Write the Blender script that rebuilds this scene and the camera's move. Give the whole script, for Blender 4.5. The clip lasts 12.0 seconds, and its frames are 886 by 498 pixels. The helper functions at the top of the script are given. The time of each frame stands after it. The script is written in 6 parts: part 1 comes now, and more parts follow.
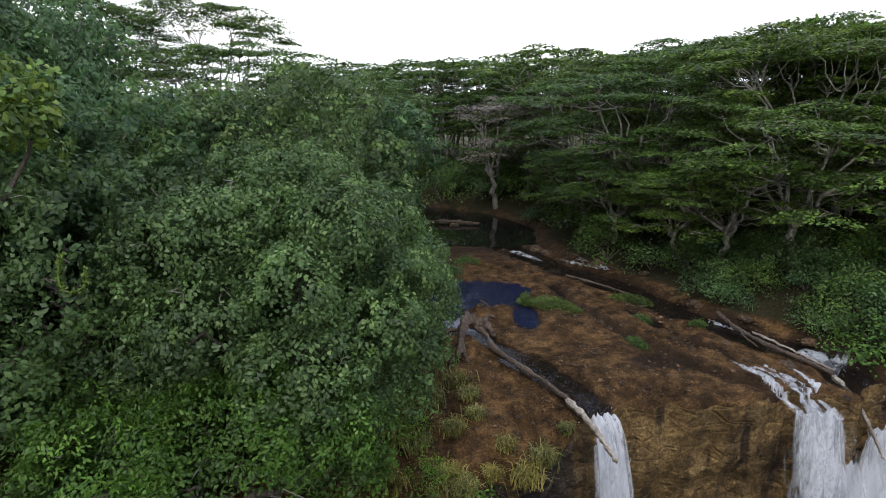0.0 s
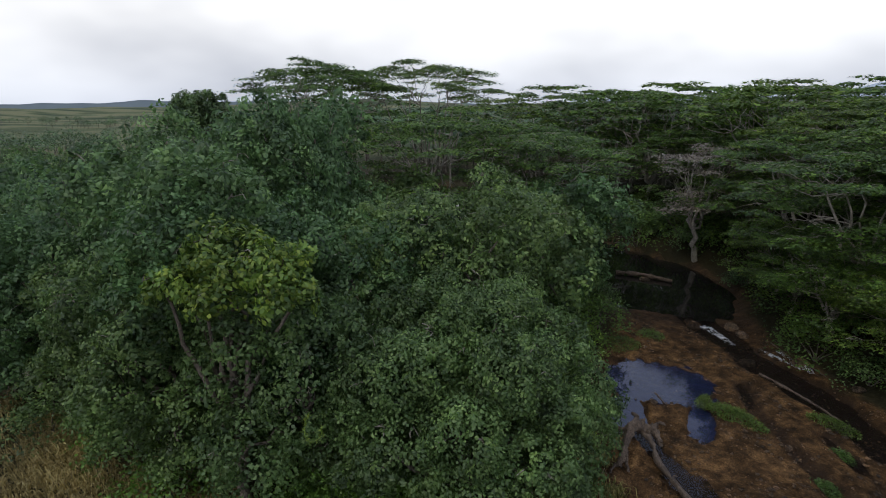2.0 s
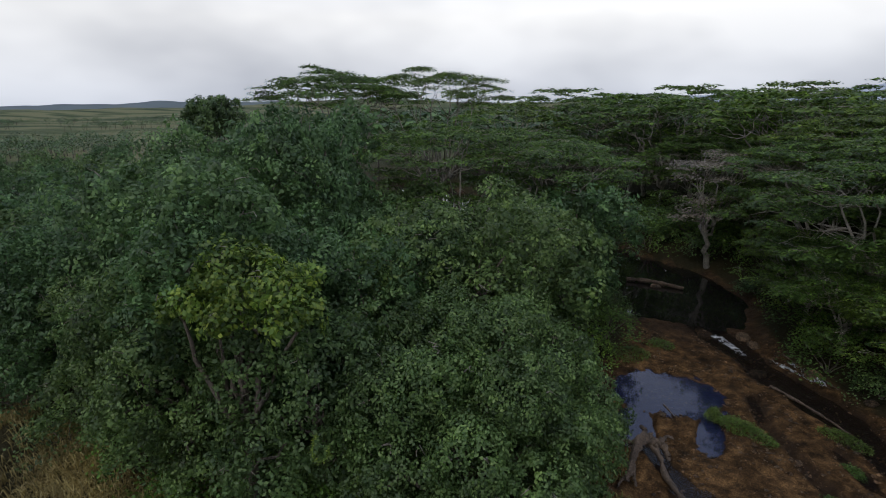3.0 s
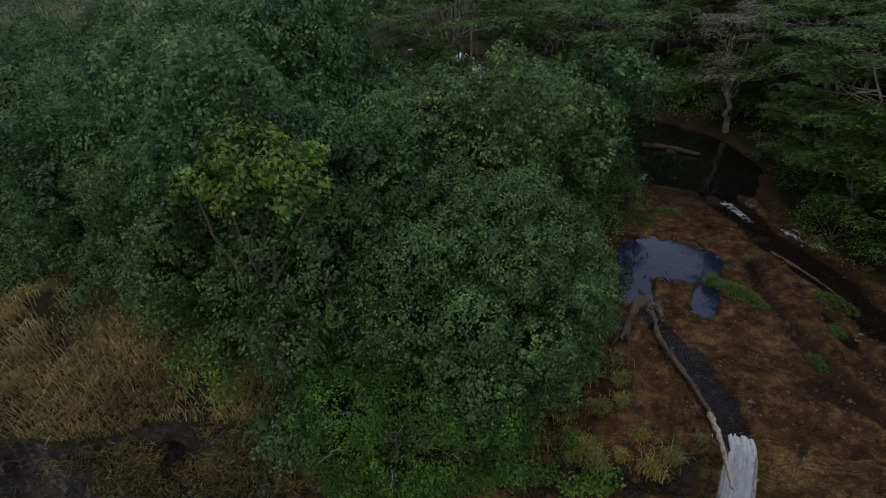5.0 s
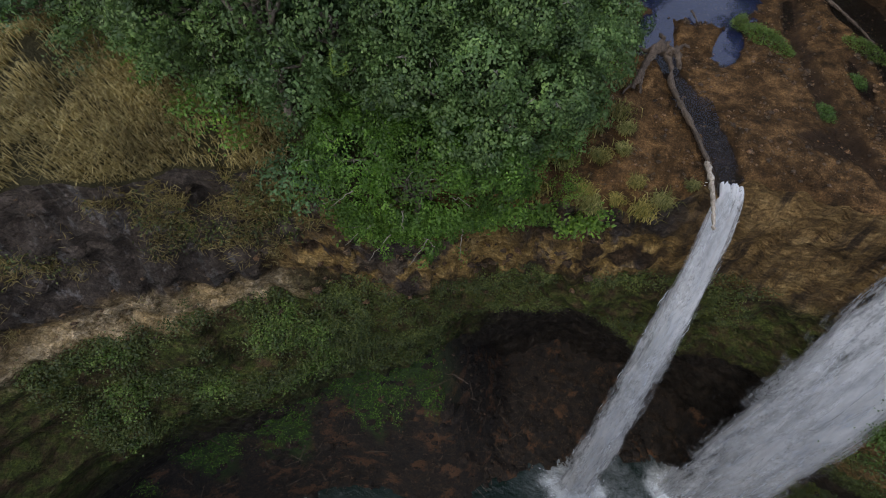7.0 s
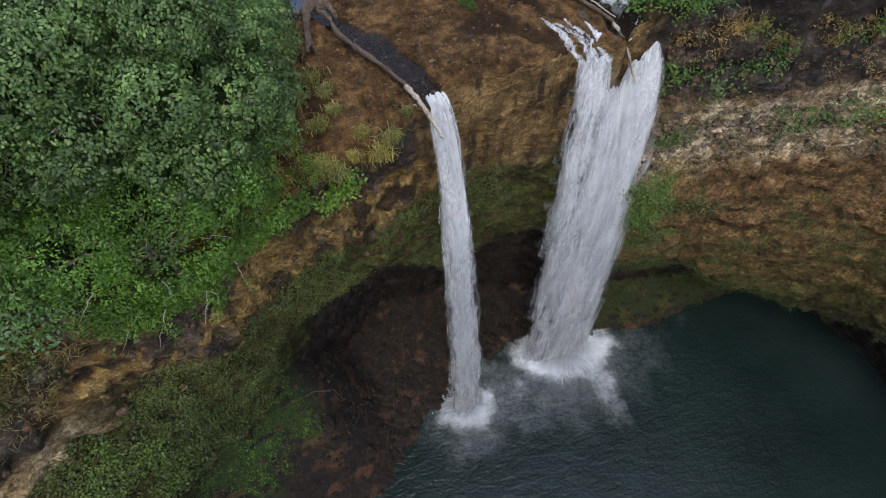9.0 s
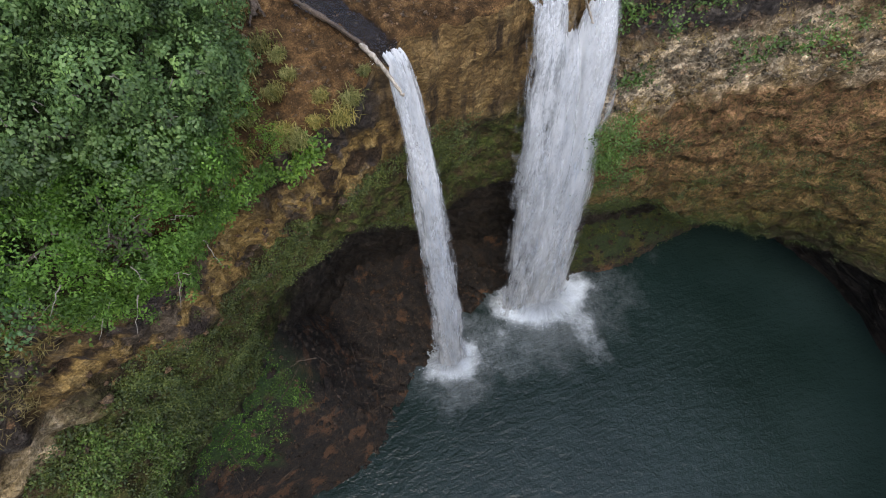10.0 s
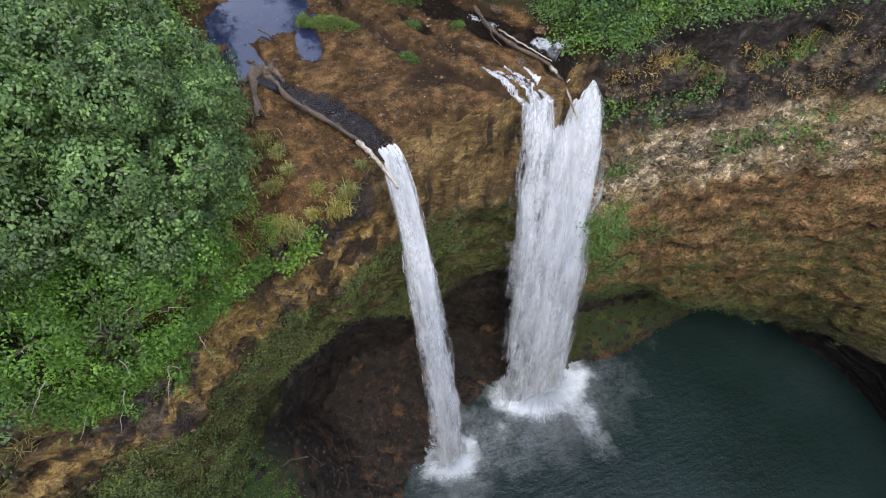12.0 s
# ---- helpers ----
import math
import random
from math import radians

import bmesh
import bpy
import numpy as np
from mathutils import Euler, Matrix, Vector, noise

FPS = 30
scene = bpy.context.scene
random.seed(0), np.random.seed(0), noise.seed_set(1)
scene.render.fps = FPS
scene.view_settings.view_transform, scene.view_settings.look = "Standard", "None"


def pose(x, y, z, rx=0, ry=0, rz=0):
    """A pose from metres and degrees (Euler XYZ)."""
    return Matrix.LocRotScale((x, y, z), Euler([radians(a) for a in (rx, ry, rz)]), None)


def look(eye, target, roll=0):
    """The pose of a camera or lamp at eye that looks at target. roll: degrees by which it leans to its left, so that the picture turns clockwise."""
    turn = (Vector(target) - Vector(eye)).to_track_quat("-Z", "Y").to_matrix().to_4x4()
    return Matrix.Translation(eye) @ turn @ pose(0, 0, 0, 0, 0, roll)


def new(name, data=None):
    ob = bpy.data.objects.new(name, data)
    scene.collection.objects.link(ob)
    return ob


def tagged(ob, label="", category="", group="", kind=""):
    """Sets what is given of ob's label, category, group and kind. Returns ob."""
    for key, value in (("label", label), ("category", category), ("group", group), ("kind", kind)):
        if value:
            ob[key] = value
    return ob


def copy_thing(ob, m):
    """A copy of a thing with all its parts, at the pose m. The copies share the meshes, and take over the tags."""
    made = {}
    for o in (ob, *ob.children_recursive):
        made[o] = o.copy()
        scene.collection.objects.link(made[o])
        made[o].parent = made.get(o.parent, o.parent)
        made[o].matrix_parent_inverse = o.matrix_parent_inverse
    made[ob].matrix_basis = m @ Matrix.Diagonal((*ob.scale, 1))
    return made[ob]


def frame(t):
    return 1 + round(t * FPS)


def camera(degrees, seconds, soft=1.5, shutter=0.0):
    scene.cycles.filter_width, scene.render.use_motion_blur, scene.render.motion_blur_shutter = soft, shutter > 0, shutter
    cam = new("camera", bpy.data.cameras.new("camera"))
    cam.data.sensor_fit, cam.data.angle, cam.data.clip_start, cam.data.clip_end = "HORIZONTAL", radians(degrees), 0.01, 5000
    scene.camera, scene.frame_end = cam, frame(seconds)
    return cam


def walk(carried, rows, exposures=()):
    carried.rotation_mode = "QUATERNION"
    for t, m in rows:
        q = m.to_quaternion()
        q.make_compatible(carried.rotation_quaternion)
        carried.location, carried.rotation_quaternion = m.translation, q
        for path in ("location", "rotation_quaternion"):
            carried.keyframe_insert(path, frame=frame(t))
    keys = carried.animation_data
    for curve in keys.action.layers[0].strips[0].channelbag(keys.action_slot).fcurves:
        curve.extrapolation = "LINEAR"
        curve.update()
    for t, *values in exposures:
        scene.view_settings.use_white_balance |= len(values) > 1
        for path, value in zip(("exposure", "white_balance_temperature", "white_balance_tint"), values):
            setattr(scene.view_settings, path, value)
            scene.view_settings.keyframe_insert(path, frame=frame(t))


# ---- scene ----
cam = camera(78.22, 12.0, 1.0)
ROWS = [
    (0, pose(0.000, 0.000, 12.480, 76.011, 0.959, -0.482)),
    (0.5, pose(0.110, -0.183, 14.191, 75.904, 0.814, 6.803)),
    (1, pose(0.263, -0.275, 15.961, 75.659, 0.693, 14.132)),
    (1.5, pose(0.629, -0.674, 17.699, 75.411, 0.588, 19.212)),
    (2, pose(0.889, -0.889, 19.002, 75.114, 0.464, 20.445)),
    (2.5, pose(1.020, -0.877, 19.644, 75.005, 0.424, 21.219)),
    (2.7, pose(1.026, -0.858, 19.710, 75.028, 0.417, 21.385)),
    (3.5, pose(1.398, -0.834, 20.156, 74.600, 1.246, 22.200)),
    (4.3, pose(1.645, -0.818, 20.453, 69.462, 1.798, 22.774)),
    (4.5, pose(1.677, -0.820, 20.458, 67.295, 1.811, 22.897)),
    (5, pose(1.667, -0.887, 20.487, 60.803, 1.765, 23.066)),
    (5.5, pose(1.636, -0.905, 20.534, 54.228, 1.755, 23.181)),
    (6, pose(1.631, -0.921, 20.564, 47.721, 1.796, 23.315)),
    (6.5, pose(1.609, -0.954, 20.578, 41.238, 1.785, 23.504)),
    (6.7, pose(1.560, -0.976, 20.614, 38.447, 1.718, 23.536)),
    (7.3, pose(1.548, -0.986, 20.640, 32.500, 1.741, 23.600)),
    (7.7, pose(1.540, -0.992, 20.656, 32.000, 1.755, 22.300)),
    (8.3, pose(1.529, -1.001, 20.678, 31.886, 1.775, 10.616)),
    (8.5, pose(1.507, -0.999, 20.676, 31.697, 1.336, 3.945)),
    (9, pose(1.609, -0.969, 20.672, 31.389, 1.045, -15.672)),
    (9.5, pose(1.684, -0.984, 20.680, 31.210, 1.102, -20.523)),
    (10, pose(1.716, -0.946, 20.741, 26.795, 1.137, -21.331)),
    (10.5, pose(1.722, -1.010, 20.698, 25.663, 1.219, -21.591)),
    (11, pose(1.734, -1.082, 20.675, 30.070, 1.302, -21.826)),
    (11.5, pose(1.743, -1.044, 20.731, 32.914, 1.266, -22.177)),
    (12, pose(1.742, -1.068, 20.724, 36.210, 1.278, -22.269)),
]
EXPOSURES = [(0.0, -0.12), (1.0, -0.42), (2.0, -0.82), (2.7, -0.95), (4.3, -1.38), (5.0, -1.25), (6.0, -0.77), (6.7, -0.46), (8.3, 0.0), (9.5, 0.31), (10.5, 0.5), (12.0, 0.7)]
walk(cam, ROWS, EXPOSURES)

# ---- world and sun ----
SUN_ELEV, SUN_TURN = 57.0, 196.0
world = bpy.data.worlds.new("overcast_sky")
scene.world = world
world.use_nodes = True
wn, wl = world.node_tree.nodes, world.node_tree.links
background = wn["Background"]
sky = wn.new("ShaderNodeTexSky")
sky.sky_type = 'NISHITA'
sky.sun_disc = False
sky.sun_elevation, sky.sun_rotation = radians(SUN_ELEV), radians(SUN_TURN)
sky.dust_density = 4.0
dim = wn.new("ShaderNodeVectorMath")
dim.operation = 'SCALE'
dim.inputs["Scale"].default_value = 0.10
wl.new(sky.outputs[0], dim.inputs[0])
wcoord = wn.new("ShaderNodeTexCoord")
wmap = wn.new("ShaderNodeMapping")
wmap.inputs["Scale"].default_value = (1.0, 1.0, 2.3)
wl.new(wcoord.outputs["Generated"], wmap.inputs[0])
cloud = wn.new("ShaderNodeTexNoise")
cloud.inputs["Scale"].default_value = 1.5
cloud.inputs["Detail"].default_value = 4.0
cloud.inputs["Roughness"].default_value = 0.5
wl.new(wmap.outputs[0], cloud.inputs["Vector"])
cramp = wn.new("ShaderNodeValToRGB")
cramp.color_ramp.elements[0].position = 0.34
cramp.color_ramp.elements[0].color = (0.95, 0.98, 1.07, 1)
cramp.color_ramp.elements[1].position = 0.60
cramp.color_ramp.elements[1].color = (1.92, 1.92, 1.94, 1)
wl.new(cloud.outputs[0], cramp.inputs[0])
wmix = wn.new("ShaderNodeMix")
wmix.data_type = 'RGBA'
socket_of = {n_.identifier: n_ for n_ in wmix.inputs}
socket_of["Factor_Float"].default_value = 0.9
wl.new(dim.outputs[0], socket_of["A_Color"])
wl.new(cramp.outputs[0], socket_of["B_Color"])
wsep = wn.new("ShaderNodeSeparateXYZ")
wl.new(wcoord.outputs["Generated"], wsep.inputs[0])
high = wn.new("ShaderNodeValToRGB")
high.color_ramp.elements[0].position, high.color_ramp.elements[0].color = 0.14, (1.18, 1.18, 1.18, 1)
high.color_ramp.elements[1].position, high.color_ramp.elements[1].color = 0.50, (0.64, 0.74, 1.0, 1)
haze = high.color_ramp.elements.new(0.0)
haze.color = (0.80, 0.85, 0.95, 1)
wl.new(wsep.outputs[2], high.inputs[0])
wmul = wn.new("ShaderNodeMix")
wmul.data_type, wmul.blend_type = 'RGBA', 'MULTIPLY'
mul_of = {n_.identifier: n_ for n_ in wmul.inputs}
mul_of["Factor_Float"].default_value = 1.0
wmix_out = next(o for o in wmix.outputs if o.identifier == "Result_Color")
wl.new(wmix_out, mul_of["A_Color"])
wl.new(high.outputs[0], mul_of["B_Color"])
wl.new(next(o for o in wmul.outputs if o.identifier == "Result_Color"), background.inputs["Color"])
background.inputs["Strength"].default_value = 1.0

sun = new("sun", bpy.data.lights.new("sun", 'SUN'))
sun.data.energy, sun.data.angle, sun.data.color = 1.5, radians(25), (1.0, 0.94, 0.85)
az, el = radians(SUN_TURN), radians(SUN_ELEV)
sun.matrix_world = look((math.sin(az) * math.cos(el) * 50, math.cos(az) * math.cos(el) * 50, math.sin(el) * 50), (0, 0, 0))


# ---- materials ----
def socket(node, name):
    return next(s for s in node.inputs if s.name == name and s.enabled)


class Mat:
    """A small builder for node materials on a Principled shader."""

    def __init__(self, name, rough=0.8, metal=0.0, spec=0.5):
        self.m = bpy.data.materials.new(name)
        self.m.use_nodes = True
        self.n, self.l = self.m.node_tree.nodes, self.m.node_tree.links
        self.b = self.n["Principled BSDF"]
        self.set("Roughness", rough)
        self.set("Metallic", metal)
        self.set("Specular IOR Level", spec)

    def set(self, name, v):
        s = self.b.inputs[name]
        if hasattr(v, "is_linked"):
            self.l.new(v, s)
        else:
            s.default_value = v

    def geo(self, out="Position"):
        return self.n.new("ShaderNodeNewGeometry").outputs[out]

    def obj_random(self):
        return self.n.new("ShaderNodeObjectInfo").outputs["Random"]

    def mapped(self, scale):
        mp = self.n.new("ShaderNodeMapping")
        mp.inputs["Scale"].default_value = scale
        self.l.new(self.geo(), mp.inputs[0])
        return mp.outputs[0]

    def noise(self, scale, detail=4, rough=0.55, vec=None, dist=0.0):
        t = self.n.new("ShaderNodeTexNoise")
        t.inputs["Scale"].default_value, t.inputs["Detail"].default_value = scale, detail
        t.inputs["Roughness"].default_value, t.inputs["Distortion"].default_value = rough, dist
        self.l.new(self.geo() if vec is None else vec, t.inputs["Vector"])
        return t.outputs[0]

    def blocks(self, scale, warp):
        """One random value for each angular lump of rock."""
        v = self.n.new("ShaderNodeTexVoronoi")
        v.inputs["Scale"].default_value = 1.0
        add = self.n.new("ShaderNodeVectorMath")
        add.operation = 'MULTIPLY_ADD'
        t = self.n.new("ShaderNodeTexNoise")
        t.inputs["Scale"].default_value = 1.7
        self.l.new(self.geo(), t.inputs["Vector"])
        self.l.new(t.outputs["Color"], add.inputs[0])
        add.inputs[1].default_value = (warp * 4, warp * 4, warp * 4)
        self.l.new(self.mapped(scale), add.inputs[2])
        self.l.new(add.outputs[0], v.inputs["Vector"])
        sep = self.n.new("ShaderNodeSeparateColor")
        self.l.new(v.outputs["Color"], sep.inputs[0])
        return sep.outputs[0]

    def ramp(self, fac, *stops):
        r = self.n.new("ShaderNodeValToRGB")
        e = r.color_ramp.elements
        while len(e) < len(stops):
            e.new(0.5)
        for k, (p, c) in zip(e, stops):
            k.position = p
            k.color = (c, c, c, 1) if isinstance(c, (int, float)) else (*c, 1)
        self.l.new(fac, r.inputs[0])
        return r.outputs[0]

    def math(self, op, a, b=0.0):
        t = self.n.new("ShaderNodeMath")
        t.operation = op
        for s, v in zip(t.inputs, (a, b)):
            if hasattr(v, "is_linked"):
                self.l.new(v, s)
            else:
                s.default_value = v
        return t.outputs[0]

    def mix(self, fac, a, b, blend='MIX'):
        t = self.n.new("ShaderNodeMix")
        t.data_type, t.blend_type = 'RGBA', blend
        for nm, v in (("Factor", fac), ("A", a), ("B", b)):
            s = socket(t, nm)
            if hasattr(v, "is_linked"):
                self.l.new(v, s)
            else:
                s.default_value = v if nm == "Factor" else (*v, 1)
        return next(o for o in t.outputs if o.enabled)

    def bump(self, height, strength=0.4, distance=0.05):
        t = self.n.new("ShaderNodeBump")
        t.inputs["Strength"].default_value, t.inputs["Distance"].default_value = strength, distance
        self.l.new(height, t.inputs["Height"])
        self.l.new(t.outputs[0], self.b.inputs["Normal"])

    def xyz(self):
        t = self.n.new("ShaderNodeSeparateXYZ")
        self.l.new(self.geo(), t.inputs[0])
        return t.outputs

    def up(self):
        t = self.n.new("ShaderNodeSeparateXYZ")
        self.l.new(self.geo("Normal"), t.inputs[0])
        return t.outputs[2]

    def attr(self, name):
        t = self.n.new("ShaderNodeAttribute")
        t.attribute_name = name
        return t.outputs["Fac"]

    def translucent(self, color, share):
        t = self.n.new("ShaderNodeBsdfTranslucent")
        if hasattr(color, "is_linked"):
            self.l.new(color, t.inputs[0])
        else:
            t.inputs[0].default_value = (*color, 1)
        return self.blend(t, share)

    def clear(self, share):
        """Lets light straight through by the given share."""
        return self.blend(self.n.new("ShaderNodeBsdfTransparent"), share)

    def blend(self, node, share):
        out = self.n["Material Output"].inputs[0]
        was = out.links[0].from_socket
        mx = self.n.new("ShaderNodeMixShader")
        if hasattr(share, "is_linked"):
            self.l.new(share, mx.inputs[0])
        else:
            mx.inputs[0].default_value = share
        self.l.new(was, mx.inputs[1])
        self.l.new(node.outputs[0], mx.inputs[2])
        self.l.new(mx.outputs[0], out)
        return self.m


def leaf_material(name, dark, mid, light, share=0.25, rough=0.5, sprays=False):
    k = Mat(name, rough, spec=0.45)
    c = k.ramp(k.geo("Random Per Island"), (0.0, dark), (0.55, mid), (1.0, light))
    big = k.ramp(k.noise(0.35, 3), (0.34, 0.72), (0.66, 1.50))
    c = k.mix(1.0, c, big, 'MULTIPLY')
    tint = k.ramp(k.obj_random(), (0.0, (0.80, 0.85, 0.78)), (0.35, (0.95, 1.0, 1.0)), (0.7, (1.12, 1.06, 0.9)), (1.0, (1.18, 1.06, 0.84)))
    c = k.mix(1.0, c, tint, 'MULTIPLY')
    # random tone per spray; inner crown leaves sit at the dark end as painted shade
    if sprays:
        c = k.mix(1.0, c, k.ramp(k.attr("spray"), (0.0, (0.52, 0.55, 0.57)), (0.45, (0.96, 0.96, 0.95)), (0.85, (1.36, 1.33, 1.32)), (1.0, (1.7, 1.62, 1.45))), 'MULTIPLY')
    k.set("Base Color", c)
    return k.translucent(c, share)


def bark_material(name, dark, light, grain=(3, 3, 0.6)):
    k = Mat(name, 0.85)
    n1 = k.noise(6, 6, 0.7, vec=k.mapped(grain))
    c = k.ramp(n1, (0.34, dark), (0.62, light))
    k.set("Base Color", k.mix(1.0, c, k.ramp(k.noise(1.3, 4), (0.3, 0.55), (0.7, 1.3)), 'MULTIPLY'))
    k.bump(n1, 0.9, 0.06)
    return k.m


M_LEAF = leaf_material("broad_leaf_green", (0.056, 0.108, 0.038), (0.092, 0.162, 0.058), (0.136, 0.214, 0.086), 0.45, 0.48, True)
M_LEAF_FRESH = leaf_material("fresh_leaf_green", (0.078, 0.156, 0.025), (0.122, 0.226, 0.035), (0.172, 0.285, 0.052), 0.5, 0.5, True)
M_LEAF_YELLOW = leaf_material("yellow_green_leaf", (0.055, 0.105, 0.018), (0.105, 0.172, 0.030), (0.205, 0.262, 0.042), 0.4, 0.5, True)
M_FEATHER = leaf_material("feathery_leaf_green", (0.048, 0.092, 0.016), (0.078, 0.138, 0.024), (0.122, 0.190, 0.034), 0.4, 0.55, True)
M_FAR_LEAF = leaf_material("distant_leaf_green", (0.040, 0.078, 0.026), (0.060, 0.108, 0.034), (0.095, 0.150, 0.050), 0.2, 0.5, True)
M_BUSH = leaf_material("low_bush_green", (0.039, 0.077, 0.013), (0.077, 0.132, 0.024), (0.132, 0.198, 0.044))
M_GRASS_DRY = leaf_material("dry_grass_straw", (0.185, 0.140, 0.056), (0.385, 0.290, 0.118), (0.60, 0.475, 0.22), 0.45, 0.7)
M_GRASS_GREEN = leaf_material("tuft_grass", (0.085, 0.095, 0.022), (0.21, 0.19, 0.055), (0.40, 0.34, 0.13), 0.35, 0.7)
M_MOSS = leaf_material("cliff_moss_leaf", (0.028, 0.043, 0.009), (0.060, 0.079, 0.015), (0.115, 0.128, 0.028), 0.2)
M_DEAD_TWIG = leaf_material("dead_twig_grey", (0.10, 0.085, 0.065), (0.17, 0.14, 0.11), (0.26, 0.22, 0.17), 0.05)
M_BARK = bark_material("grey_brown_bark", (0.06, 0.048, 0.036), (0.19, 0.155, 0.12))
M_BARK_PALE = bark_material("pale_grey_bark", (0.17, 0.145, 0.115), (0.42, 0.38, 0.31))
M_LOG = bark_material("weathered_driftwood", (0.035, 0.024, 0.016), (0.165, 0.118, 0.080), (2.2, 0.9, 2.6))
M_LOG_PALE = bark_material("bleached_driftwood", (0.20, 0.155, 0.11), (0.56, 0.48, 0.38), (1.6, 0.9, 2.4))


def ground_material():
    k = Mat("river_terrace_rock_and_forest_floor", 0.75, spec=0.12)
    fine, mid, big = k.noise(7.0, 6, 0.62), k.noise(1.6, 5), k.noise(0.28, 4)
    rock = k.ramp(mid, (0.30, (0.030, 0.019, 0.009)), (0.5, (0.092, 0.050, 0.020)), (0.72, (0.190, 0.106, 0.042)))
    rock = k.mix(k.ramp(fine, (0.62, 0.0), (0.74, 0.55)), rock, (0.28, 0.205, 0.13))
    rock = k.mix(k.ramp(fine, (0.30, 0.75), (0.42, 0.0)), rock, (0.028, 0.017, 0.010))
    gravel = k.noise(11.0, 6, 0.85)
    slab = k.blocks((0.8, 1.1, 1.0), 0.4)
    rock = k.mix(1.0, rock, k.ramp(slab, (0.0, 0.70), (1.0, 1.35)), 'MULTIPLY')
    rock = k.mix(1.0, rock, k.ramp(gravel, (0.36, 0.40), (0.5, 0.97), (0.64, 1.95)), 'MULTIPLY')
    rock = k.mix(1.0, rock, k.ramp(k.noise(0.5, 5, 0.6), (0.32, 0.55), (0.62, 1.25)), 'MULTIPLY')
    wetmask = k.math('MULTIPLY', k.attr("wet"), k.ramp(mid, (0.25, 0.55), (0.5, 1.0)))
    rock = k.mix(k.math('MULTIPLY', wetmask, 0.85), rock, (0.020, 0.0125, 0.008))
    soil = k.ramp(fine, (0.3, (0.022, 0.020, 0.010)), (0.7, (0.060, 0.052, 0.024)))
    field = k.ramp(k.noise(0.008, 3, 0.5, k.mapped((0.6, 1.6, 1))), (0.36, (0.030, 0.050, 0.020)), (0.46, (0.070, 0.090, 0.038)), (0.56, (0.155, 0.155, 0.075)))
    soil = k.mix(k.attr("far"), soil, field)
    c = k.mix(k.attr("river"), soil, rock)
    k.set("Base Color", c)
    k.set("Roughness", k.ramp(wetmask, (0.0, 0.9), (1.0, 0.4)))
    k.bump(k.math('ADD', k.math('ADD', k.math('MULTIPLY', slab, 0.5), k.math('MULTIPLY', gravel, 0.5)), k.math('ADD', fine, k.math('MULTIPLY', mid, 1.5))), 0.9, 0.16)
    return k.m


